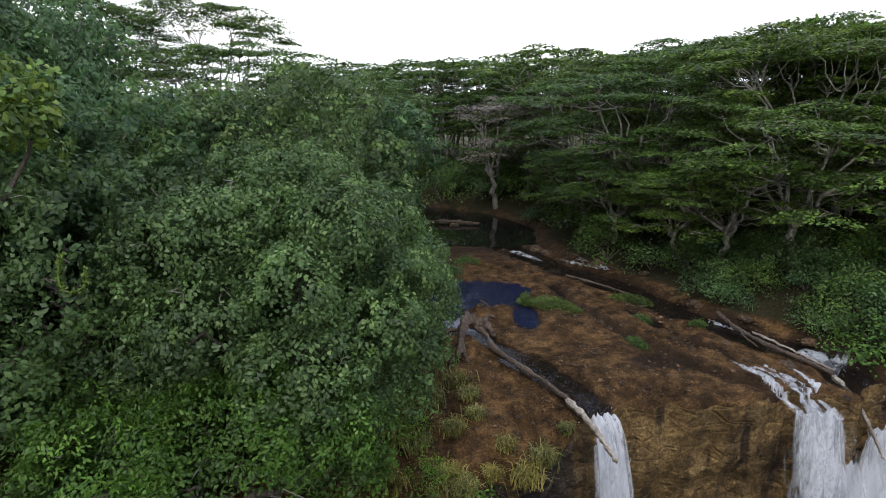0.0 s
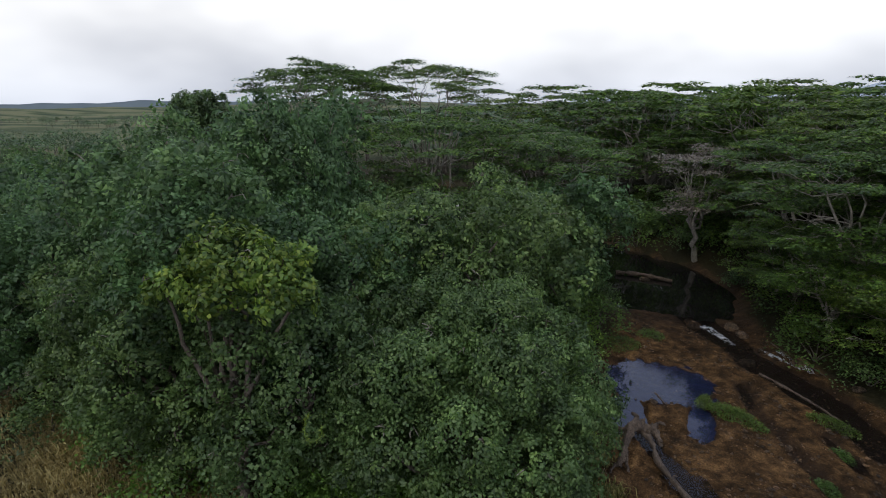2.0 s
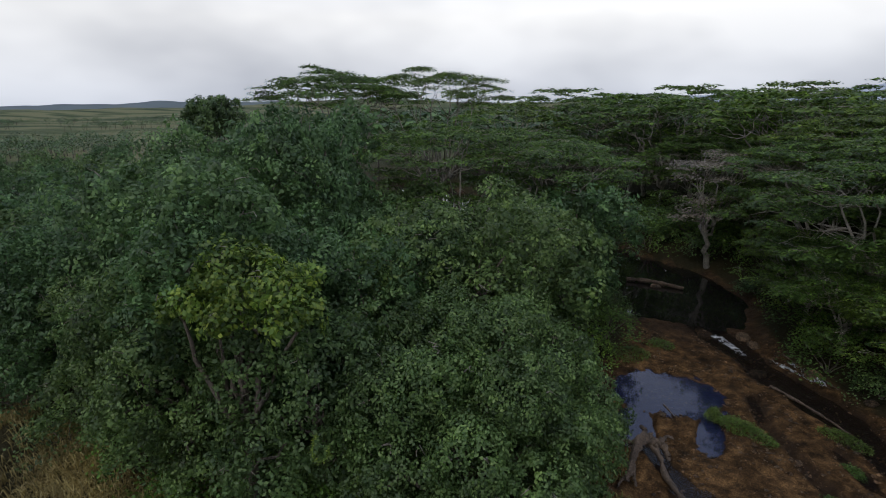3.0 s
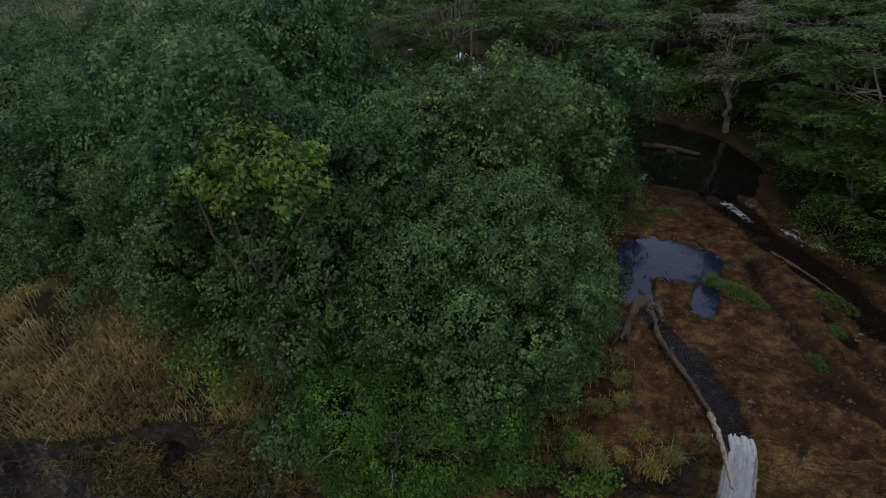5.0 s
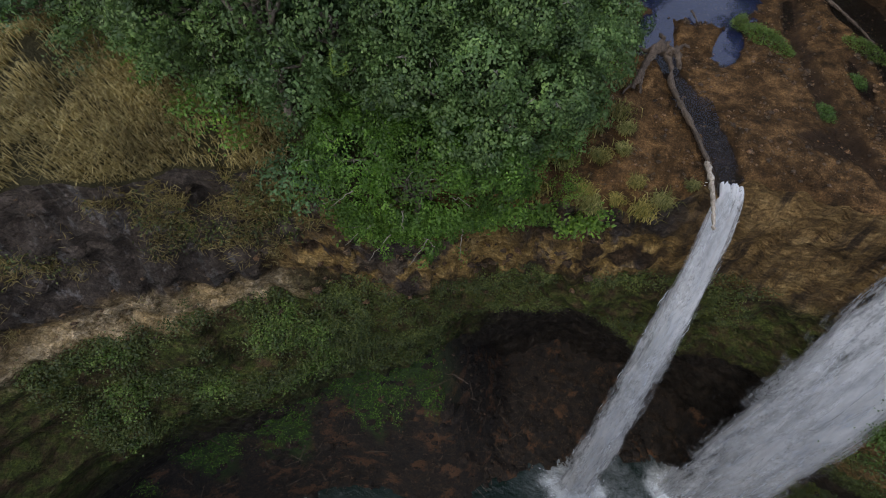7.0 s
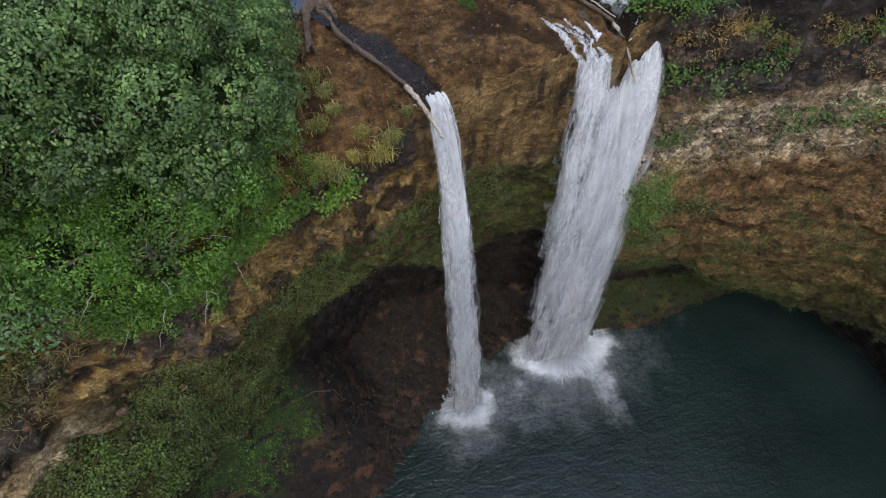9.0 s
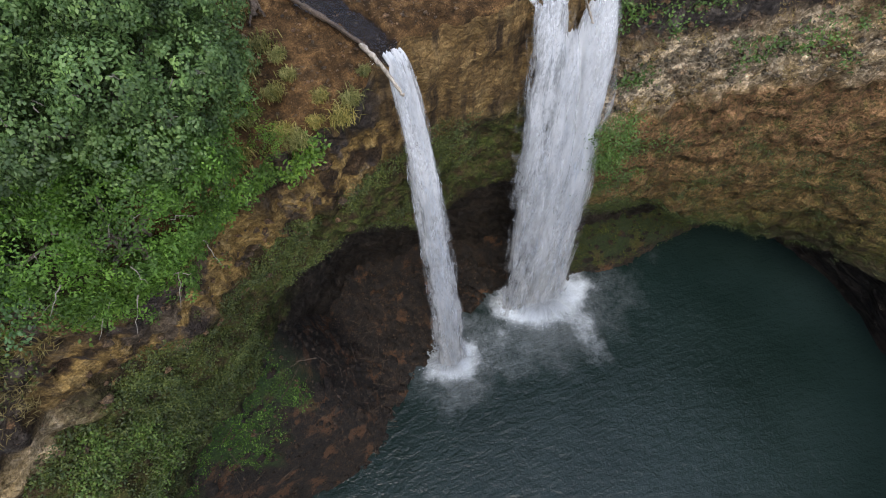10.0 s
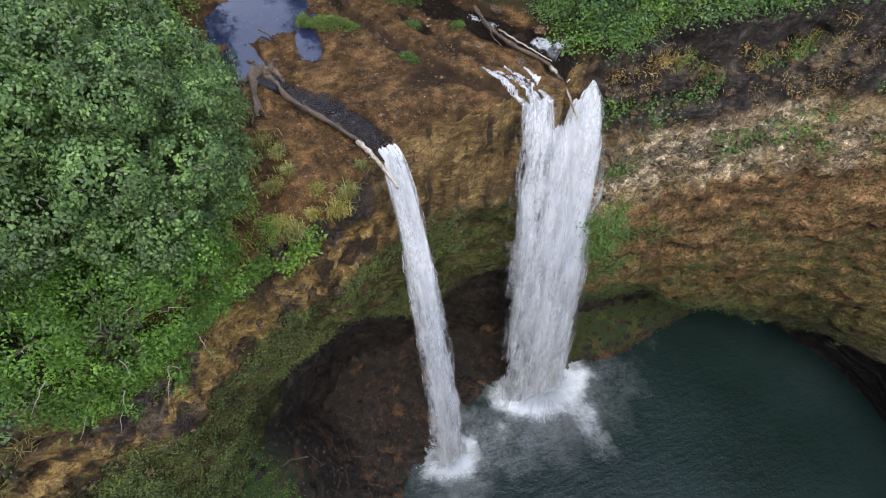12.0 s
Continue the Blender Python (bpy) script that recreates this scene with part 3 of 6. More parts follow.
RIM_T, RIM_R = ring_of(RIM)
OVER_T, OVER_R = ring_of(OVERHANG)
FOOT_T, FOOT_R = ring_of(FOOT)
ANGLES = np.radians(np.concatenate([np.arange(-180, -75, 2.5), np.arange(-75, -50, 0.5), np.arange(-50, 20, 0.28), np.arange(20, 64, 0.5), np.arange(64, 180, 2.5)]))


def smooth(a, b, x):
    t = np.clip((np.asarray(x, float) - a) / (b - a), 0, 1)
    return t * t * (3 - 2 * t)


def path_distance(x, y, pts):
    best = np.full(np.shape(x), 1e9)
    for (ax, ay), (bx, by) in zip(pts, pts[1:]):
        dx, dy = bx - ax, by - ay
        t = np.clip(((x - ax) * dx + (y - ay) * dy) / (dx * dx + dy * dy), 0, 1)
        best = np.minimum(best, np.hypot(x - ax - t * dx, y - ay - t * dy))
    return best


BANK_LEFT = ((14, -9), (18, -6.5), (22, -3.5), (25, -2.2), (30, -1.2), (36, -1.2), (45, 0.2), (56, -3), (64, -8), (72, -17), (84, -30), (120, -60))
BANK_RIGHT = ((18, 24), (22, 20.8), (25, 20.3), (28, 19.6), (31, 17), (36, 15.4), (40, 13.6), (44, 10.8), (51, 10.2), (60, 10), (66, 7.5), (72, 0), (80, -9), (90, -20), (120, -46))
MAIN_CHANNEL = [(4, 60), (6.8, 48), (10.4, 41), (13.4, 37), (15.2, 32), (17.2, 28.6), (19.2, 25.8), (20.2, 23.0)]
SIDE_CHANNEL = [(8.4, 38), (8.6, 34.6), (10.6, 29.2), (12.6, 25.0), (14.6, 22.9), (15.9, 21.5)]
SIDE_CHANNEL_B = [(11.8, 33), (13.6, 28.5), (15.6, 24.6), (16.4, 22.6)]
LEFT_STREAM = [(1.6, 30.4), (2.6, 28.2), (4.4, 26.0), (5.9, 23.7), (6.9, 21.2), (7.2, 20.4)]


def bank_masks(x, y):
    xl = np.interp(y, [p[0] for p in BANK_LEFT], [p[1] for p in BANK_LEFT])
    xr = np.interp(y, [p[0] for p in BANK_RIGHT], [p[1] for p in BANK_RIGHT])
    inside = np.minimum(x - xl, xr - x)
    return np.where((y < 12) | (y > 118), -20.0, inside)


def water_level(y):
    return -0.12 + 0.006 * (np.clip(y, 20, 90) - 22)


def terrain(x, y, edge):
    """Height of the ground, and its masks: river bed, wet rock, far country. edge: metres back from the rim."""
    x, y, edge = (np.asarray(v, float) for v in (x, y, edge))
    n1 = np.array([fbm(a * 0.35, b * 0.35, 1.7) for a, b in zip(x.ravel(), y.ravel())]).reshape(x.shape)
    n2 = np.array([fbm(a * 1.6, b * 1.6, 5.1) for a, b in zip(x.ravel(), y.ravel())]).reshape(x.shape)
    inside = bank_masks(x, y) + 0.9 * n1
    bed = smooth(-0.6, 0.8, inside)
    away = np.hypot(x - 5, y - 25)
    z = 0.14 + 0.10 * n1 + 0.06 * n2
    z = z + (1 - bed) * (0.4 + 1.6 * smooth(0.3, 6, -inside)) + 1.5 * n1 * smooth(15, 60, away) * (1 - bed)
    flow = np.array([abs(noise.noise(Vector((0.8 * (0.8 * a + 0.6 * b), 0.16 * (0.6 * a - 0.8 * b), 2.0)))) for a, b in zip(x.ravel(), y.ravel())]).reshape(x.shape)
    chips = np.array([noise.noise(Vector((a * 2.6, b * 2.6, 7.0))) for a, b in zip(x.ravel(), y.ravel())]).reshape(x.shape)
    z = z + bed * (0.30 * (flow - 0.22) + 0.035 * chips) * smooth(60, 45, y)
    # rock steps that run across the terrace
    z = z + bed * 0.05 * np.round(2.2 * np.sin(0.55 * x - 0.9 * y + 2.5 * n1)) * smooth(40, 34, y)
    main = path_distance(x, y, MAIN_CHANNEL) + 0.5 * n1
    side = np.minimum(path_distance(x, y, SIDE_CHANNEL), path_distance(x, y, SIDE_CHANNEL_B) + 0.25) + 0.4 * n1
    left = path_distance(x, y, LEFT_STREAM) + 0.15 * n2
    z = z - 0.62 * smooth(1.7, 0.7, main) * bed - 0.38 * smooth(0.6, 0.2, side) * bed - 0.62 * smooth(0.70, 0.36, left)
    blue = np.minimum(np.hypot((x - 2.7) / 3.9, (y - 36.6) / 3.3), np.hypot((x - 5.3) / 0.8, (y - 32.2) / 2.4))
    blue = np.minimum(blue, np.hypot((x - 0.9) / 1.3, (y - 31.8) / 2.6))
    z = z - 0.46 * smooth(1.1, 0.85, blue + 0.22 * n2) + 0.34 * smooth(1.2, 0.7, np.hypot((x - 3.15) / 1.35, (y - 32.6) / 1.9) + 0.4 * n2)
    z = z - 0.95 * smooth(50, 54, y) * smooth(0.2, 2.0, inside) * (1 - 0.9 * smooth(1.2, 0.4, path_distance(x, y, [(-2, 60.5), (2, 60.3), (4.6, 58.6)])))
    brown = np.hypot((x - 11.4) / 1.9, (y - 25.4) / 1.0)
    z = z - 0.16 * smooth(1.1, 0.7, brown)
    # the rounded lip of the rim; the bank beside the thin fall slopes down to it
    soft = smooth(7.0, 3.0, x) * smooth(-34, -28, x)
    z = z - (1 - soft) * 0.45 * np.exp(-edge / 0.35) - soft * (2.4 * np.exp(-edge / 2.8))
    far = smooth(110, 260, away)
    left_low = smooth(-30, -120, x) * smooth(30, 90, away)
    z = z * (1 - 0.7 * far) - 2.0 * left_low
    hills = np.array([fbm(a * 0.0011, b * 0.0011, 9.0, 3) for a, b in zip(x.ravel(), y.ravel())]).reshape(x.shape)
    z = z + smooth(700, 2600, away) * (8 + 40 * hills * smooth(300, -700, x))
    river = np.clip(smooth(-1.0, 0.2, inside) + soft * smooth(6.0, 3.5, edge) * smooth(-9, -5, x), 0, 1)
    wet = np.maximum.reduce([smooth(2.0, 1.0, main), 0.85 * smooth(0.8, 0.3, side), 0.9 * smooth(0.75, 0.42, left), 0.8 * smooth(1.12, 0.85, blue),
                             smooth(1.15, 0.85, brown + 0.2 * n2), 0.75 * smooth(42, 50, y)]) * river
    flood = ((main < 2.6) | (left < 1.15) | (blue < 1.5) | (y > 47)) & (inside > -0.4) | (left < 1.0)
    return z, river, wet, far, flood


steps = [0.0]
while steps[-1] < 4300:
    steps.append(steps[-1] + (0.2 if steps[-1] < 12 else 0.2 * (1 + (steps[-1] - 12) * 0.22)))
STEPS = np.array(steps)
rim_r = np.interp(ANGLES, RIM_T, RIM_R)
rim_r = rim_r + np.array([0.35 * fbm(math.sin(a) * 30, math.cos(a) * 30, 3.0) for a in ANGLES])
GR = rim_r[:, None] + STEPS[None]
GX, GY = CX + GR * np.sin(ANGLES)[:, None], CY + GR * np.cos(ANGLES)[:, None]
GZ, g_river, g_wet, g_far, g_flood = terrain(GX, GY, np.broadcast_to(STEPS[None], GX.shape))
GF = grid_faces(len(ANGLES), len(STEPS), True)
ground = link_mesh("ground", np.stack([GX, GY, GZ], -1).reshape(-1, 3), GF[:, ::-1], M_GROUND,
                   attrs={"river": g_river.ravel(), "wet": g_wet.ravel(), "far": g_far.ravel()})
tagged(ground, "brown weathered rock terrace and forest ground above the falls", "ground", kind="structure")


def ground_z(x, y):
    """Height of the ground sheet at a place outside the basin."""
    a = math.atan2(x - CX, y - CY)
    e = math.hypot(x - CX, y - CY) - float(np.interp(a, ANGLES, rim_r))
    i, j = int(np.argmin(np.abs(ANGLES - a))), int(np.argmin(np.abs(STEPS - max(e, 0))))
    return float(GZ[i, j])


# river water: the level sheet wherever the bed lies below it
level = water_level(GY)
below = (GZ < level) & g_flood & (STEPS[None] > 0.05) & (GY > 15)
keep = below.ravel()[GF].any(1)
ids = np.unique(GF[keep])
back = np.zeros(GX.size, np.int32)
back[ids] = np.arange(len(ids))
WV = np.stack([GX, GY, np.where(STEPS[None] < 0.9, np.minimum(level, GZ + 0.06), level)], -1).reshape(-1, 3)[ids]
wet_faces = back[GF[keep]][:, ::-1]
middle = WV[wet_faces].mean(1)
still = (middle[:, 0] < 6.8) & (middle[:, 1] > 30.2) & (middle[:, 1] < 41)
slack = middle[:, 1] > 50


def water_part(name, faces, mat):
    used, where = np.unique(faces, return_inverse=True)
    return link_mesh(name, WV[used], where.reshape(faces.shape), mat)


tagged(water_part("water", wet_faces[still], M_PUDDLE), "still shallow pool on the rock terrace, sky blue tinted into its colour", "water", kind="structure")
tagged(water_part("water", wet_faces[slack], M_SLACK), "dark still river reach mirroring the trees upstream", "water", kind="structure")
river = water_part("river", wet_faces[~still & ~slack], M_RIVER)
tagged(river, "shallow dark river water reflecting the grey sky", "water", kind="structure")

# ---- the cliff of the basin ----
over_r = np.interp(ANGLES, OVER_T, OVER_R)
foot_r = np.interp(ANGLES, FOOT_T, FOOT_R)
over_z = -21.0 + 5.0 * smooth(radians(-46), radians(-32), ANGLES) * smooth(radians(-8), radians(-20), ANGLES) - 6.0 * smooth(radians(10), radians(18), ANGLES) - 14.0 * smooth(radians(18), radians(56), ANGLES)
NV = 190
vv = np.linspace(0, 1, NV)
CV = np.zeros((len(ANGLES), NV, 3))
half = 0.48
for i, a in enumerate(ANGLES):
    f1, f2 = np.clip(vv / half, 0, 1), np.clip((vv - half) / (1 - half), 0, 1)
    r = np.where(vv < half, rim_r[i] + (over_r[i] - rim_r[i]) * f1, over_r[i] + (foot_r[i] - over_r[i]) * np.sin(f2 * math.pi / 2) ** 0.8)
    z = np.where(vv < half, GZ[i, 0] + (over_z[i] - GZ[i, 0]) * f1, over_z[i] + (POOL_Z - 1.5 - over_z[i]) * f2)
    sa, ca = math.sin(a), math.cos(a)
    hold = np.minimum(1.0, vv * 22)
    rough = np.empty(NV)
    for j in range(NV):
        px, py, pz = CX + r[j] * sa, CY + r[j] * ca, z[j]
        big = fbm(px * 0.13, py * 0.13, pz * 0.16, 3)
        crag = noise.fractal(Vector((px * 0.7, py * 0.7, pz * 0.9)), 1.0, 2.0, 4)
        shelf = fbm(px * 0.05, py * 0.05, pz * 0.55, 2)
        ridge = abs(noise.noise(Vector((px * 0.55, py * 0.55, pz * 0.22)))) - 0.2
        chip = noise.noise(Vector((px * 2.3, py * 2.3, pz * 2.0)))
        rough[j] = 1.1 * big + 0.50 * crag + 0.35 * shelf + 0.9 * ridge + 0.24 * chip
    calm = 1 - 0.6 * float(smooth(radians(-17), radians(-12), a) * smooth(radians(14), radians(9), a)) * np.clip((0.30 - vv) / 0.08, 0, 1)
    r = r + rough * hold * calm
    CV[i, :, 0], CV[i, :, 1], CV[i, :, 2] = CX + r * sa, CY + r * ca, z
CF = grid_faces(len(ANGLES), NV, True)
right_side = np.repeat(smooth(radians(10), radians(18), ANGLES), NV)
cliff = link_mesh("cliff_wall", CV.reshape(-1, 3), CF, M_CLIFF, attrs={"right": right_side, "front": np.repeat(smooth(radians(-16), radians(-11), ANGLES) * smooth(radians(14), radians(9), ANGLES), NV), "bare": np.repeat(smooth(radians(-49), radians(-55), ANGLES), NV), "green": np.repeat(smooth(radians(-26), radians(-34), ANGLES), NV)})
tagged(cliff, "tall undercut basalt cliff with ochre bands and green moss", "cliff", kind="structure")

# ---- plunge pool ----
LBASE, RBASE = (8.8, 18.3), (24.4, 22.5)
px, py = np.meshgrid(np.linspace(-45, 75, 220), np.linspace(-75, 45, 220), indexing="ij")
dl, dr = np.hypot(px - LBASE[0], py - LBASE[1]), np.hypot((px - RBASE[0]) / 1.5, py - RBASE[1])
wob = np.array([fbm(a * 0.35, b * 0.35, 2.2) for a, b in zip(px.ravel(), py.ravel())]).reshape(px.shape)
run = path_distance(px, py, [(RBASE[0] + 2, RBASE[1] - 2), (28.5, 16), (28.5, 10)])
foam = np.clip(1.1 * smooth(4.4, 1.6, dl + 1.2 * wob) + 1.1 * smooth(5.6, 2.4, dr + 1.5 * wob) + 0.36 * smooth(2.2, 0.3, run + 1.2 * wob) * smooth(8, 20, py)
               + 0.08 * smooth(15, 5, dr + 3 * wob) + 0.06 * smooth(11, 4, dl + 2.5 * wob), 0, 1)
pool = link_mesh("pool", np.stack([px, py, np.full(px.shape, POOL_Z)], -1).reshape(-1, 3), grid_faces(220, 220)[:, ::-1], M_POOL,
                 attrs={"foam": foam.ravel()})
tagged(pool, "dark green plunge pool with rippled surface", "water", kind="structure")

# ---- talus on the left of the pool and the rock foot behind the wide fall ----
SHORE = [(-40, -30), (-30, -6), (-21, 4.5), (-15, 8.0), (-10, 9.0), (-5, 10.6), (-1.5, 14), (1.4, 17.0), (5, 19.5), (8.5, 21.5), (12, 23.0), (17, 25.2),
         (21, 25.6), (26, 24.4), (31, 23.4), (38, 22.4), (46, 23.2), (56, 24)]
sp = curve_at(SHORE, np.linspace(0, 1, 420))
sth = np.maximum.accumulate(np.arctan2(sp[:, 0] - CX, sp[:, 1] - CY))
ta = np.linspace(sth[0], sth[-1], 420)
tr_ = np.interp(ta, sth, np.hypot(sp[:, 0] - CX, sp[:, 1] - CY))
NT = 90
TV = np.zeros((len(ta), NT, 3))
tv = np.linspace(-0.06, 1.12, NT)
for i, a in enumerate(ta):
    fr = float(np.interp(a, FOOT_T, FOOT_R))
    width = max(fr - tr_[i], 0.6)
    for j, v in enumerate(tv):
        r = tr_[i] + v * width
        x, y = CX + r * math.sin(a), CY + r * math.cos(a)
        steep = float(smooth(radians(-24), radians(-38), a))
        rise = POOL_Z + v * min(width, 20) * (0.55 if a < 0.12 else 1.0) + steep * 29.0 * max(v, 0) ** 1.0 + 0.9 * fbm(x * 0.3, y * 0.3, 4.0) + 0.35 * fbm(x * 1.4, y * 1.4, 8.0)
        TV[i, j] = (x, y, rise)
talus = link_mesh("talus_slope", TV.reshape(-1, 3), grid_faces(len(ta), NT)[:, ::-1], M_RUBBLE,
                  attrs={"soil": np.ones(len(ta) * NT), "grass": (smooth(0.40, 0.60, np.broadcast_to(tv[None], (len(ta), NT)) + 0.30 * np.array([[fbm(q[0] * 0.25, q[1] * 0.25, 1.0) for q in row] for row in TV]))
                                   * smooth(radians(-32), radians(-41), ta)[:, None] + 0.55 * smooth(radians(16), radians(24), ta)[:, None] * smooth(0.0, 0.3, np.broadcast_to(tv[None], (len(ta), NT)))).ravel()})
tagged(talus, "dark slope of wet rubble and soil at the pool's edge", "rubble slope", kind="structure")


# ---- waterfalls ----
def fall_frame(top, base, u, bow=0.5):
    """Centre of a fall at u from lip to pool: thrown out first, then near upright."""
    x = top[0] + (base[0] - top[0]) * u ** bow
    y = top[1] + (base[1] - top[1]) * u ** bow
    return np.stack([x, y, top[2] + (base[2] - top[2]) * u], -1)


def water_sheet(name, parent, top, base, w0, w1, mat, depth, seed, ragged=0.25, slope=0.0, bow=0.5, pinch=0.0, fade=0.78, spread=0.8, nu=48, nv=190):
    """A curtain of falling water with uneven edges and folds."""
    rs = np.random.RandomState(seed)
    u = np.linspace(0, 1, nv) ** 1.1
    c = fall_frame(top, base, u, bow)
    w = (w0 + (w1 - w0) * u ** spread) * (1 - pinch * np.exp(-u / 0.022))
    s = np.linspace(-1, 1, nu)
    V, E = np.zeros((nu, nv, 3)), np.zeros((nu, nv))
    ox = rs.uniform(0, 50)
    for i in range(nu):
        for j in range(nv):
            lump = noise.noise(Vector((s[i] * w[j] * 1.3 + ox, u[j] * 34, ox)))
            fold = 0.07 * w[j] * fbm(s[i] * 2.4 + ox, u[j] * 6.0, 3.3 + ox, 3) + 0.06 * lump * min(1, u[j] * 12)
            V[i, j] = c[j] + np.array([s[i] * w[j] * 0.5, -depth * min(1, u[j] * 12) + fold - 0.15 * w[j] * (1 - s[i] ** 2) * min(1, u[j] * 4),
                                      -(slope * s[i] + 0.35 * fbm(s[i] * 4 + ox, 0.5, 1.0, 3)) * (1 - u[j])])
            grow = min(1.0, u[j] * 10)
            rim = fade + 0.05 + grow * (0.22 * fbm(math.copysign(3.0, s[i]) + ox, u[j] * 11, 7.0, 4) + 0.12 * fbm(s[i] * 12 + ox, u[j] * 6, 2.0, 3)) - ragged * 0.5 * min(1.0, u[j] * 3)
            E[i, j] = min(1.0, max(0.0, (abs(s[i]) - rim) / (0.10 + ragged * 0.62 * min(1.0, u[j] * 3)), (abs(s[i]) - 0.9) * 10))
    return link_mesh(name, V.reshape(-1, 3), grid_faces(nu, nv), mat, parent, attrs={"edge": E.ravel()})


def water_strands(name, parent, top, base, w0, w1, count, seed, size=1.0, bow=0.5):
    """Broken ropes and clots of water in front of the curtain."""
    rs = np.random.RandomState(seed)
    out = []
    for _ in range(count):
        u0 = rs.uniform(0, 0.93)
        ln = rs.uniform(0.012, 0.05) * (0.7 + u0)
        u = np.linspace(u0, min(u0 + ln, 1), 6)
        c = fall_frame(top, base, u, bow)
        w = w0 + (w1 - w0) * u ** 0.8
        s = np.clip(rs.randn() * 0.42, -1.02, 1.02)
        x = s * w * 0.5 + 0.05 * rs.randn(6)
        yo = -0.30 * w * (1 - min(1, s * s)) * np.minimum(1, u * 4) - rs.uniform(0, 0.12)
        p = c + np.stack([x, yo, 0 * x], 1)
        r = size * rs.uniform(0.03, 0.12) * np.array([0.2, 0.8, 1, 0.9, 0.6, 0.1]) * (0.6 + 0.9 * u)
        out.append(tube(p, r, 5, 0.25, rs.randint(9999)))
    V, F = join(out)
    return link_mesh(name, V, F, M_FOAM, parent)


def beads(P, size, rs):
    """Small eight-sided drops."""
    unit = np.array([[0, 0, 1], [0, 0, -1], [1, 0, 0], [-1, 0, 0], [0, 1, 0], [0, -1, 0]], float)
    tri = np.array([[0, 2, 4], [0, 4, 3], [0, 3, 5], [0, 5, 2], [1, 4, 2], [1, 3, 4], [1, 5, 3], [1, 2, 5]])
    V = unit[None] * np.asarray(size)[:, None, None] * rs.uniform(0.6, 1.5, (len(P), 1, 3)) + P[:, None]
    return V.reshape(-1, 3), (tri[None] + (np.arange(len(P)) * 6)[:, None, None]).reshape(-1, 3)


def splash(name, parent, base, radius, count, seed, height=2.4):
    """Fine drops and short jets of white water thrown up where a fall strikes the pool."""
    rs = np.random.RandomState(seed)
    a, q = rs.uniform(0, 6.283, count), np.abs(rs.randn(count)) * 0.5
    x, y = base[0] + np.cos(a) * q * radius * 1.25, base[1] - 0.3 + np.sin(a) * q * radius
    z = POOL_Z + 0.05 + height * np.exp(-1.9 * q) * rs.uniform(0, 1, count) ** 1.6
    drops = beads(np.stack([x, y, z], 1), 0.022 + 0.06 * rs.rand(count) ** 3, rs)
    jets = []
    for _ in range(count // 14):
        b, rr, hh = rs.uniform(0, 6.283), radius * rs.uniform(0.35, 1.15), height * rs.uniform(0.2, 0.8)
        t = np.linspace(0, 1, 6)
        p = np.stack([base[0] + math.cos(b) * (0.3 + 0.9 * t) * rr, base[1] + math.sin(b) * (0.3 + 0.8 * t) * rr, POOL_Z + hh * 4 * t * (1 - t) * 0.6], 1)
        jets.append(tube(p + 0.16 * rs.randn(6, 3), np.array([0.10, 0.12, 0.09, 0.06, 0.035, 0.01]) * rs.uniform(0.2, 0.75), 4, 0.3, rs.randint(9999)))
    body = link_mesh(name, *join(jets), M_FOAM, parent)
    link_mesh("spray_drops", *drops, M_FOAM, body)
    return body


def mist_veil(name, parent, base, radius, height, seed, lean=(0.0, 0.0)):
    """A thin drifting veil of spray, fading to its rim."""
    n, mrings = 64, 26
    V, E = [], []
    for i in range(n):
        a = 6.2832 * i / n
        for j in range(mrings):
            q = j / (mrings - 1)
            wb = 1 + 0.25 * fbm(math.cos(a) * 1.2 + seed, math.sin(a) * 1.2, q, 3)
            V.append((base[0] + math.cos(a) * radius * q * wb + lean[0] * q, base[1] + math.sin(a) * radius * q * wb + lean[1] * q,
                      POOL_Z + 0.1 + height * (1 - q) ** 1.5))
            E.append(0.72 + 0.28 * min(1.0, q * 1.1))
    return link_mesh(name, V, grid_faces(n, mrings, True)[:, ::-1], M_MIST, parent, attrs={"edge": E})


left_fall = thing("waterfall", 0, 0, 0, "narrow white waterfall dropping from a rock lip", "waterfall", "twin waterfalls", "structure")
LT, LB = (6.95, 21.25, -0.55), (LBASE[0], LBASE[1], POOL_Z)
water_sheet("curtain", left_fall, LT, LB, 1.5, 4.8, M_FALL, 0.0, 3, 0.6)
water_sheet("curtain", left_fall, LT, LB, 1.2, 3.6, M_FALL_CORE, 0.35, 33, 0.4)
water_sheet("veil", left_fall, LT, LB, 1.4, 5.0, M_VEIL, 0.5, 4, 0.5)
water_strands("strands", left_fall, LT, LB, 1.3, 4.4, 260, 5, 0.34)
splash("splash", left_fall, LBASE, 2.6, 3400, 6, 3.6)

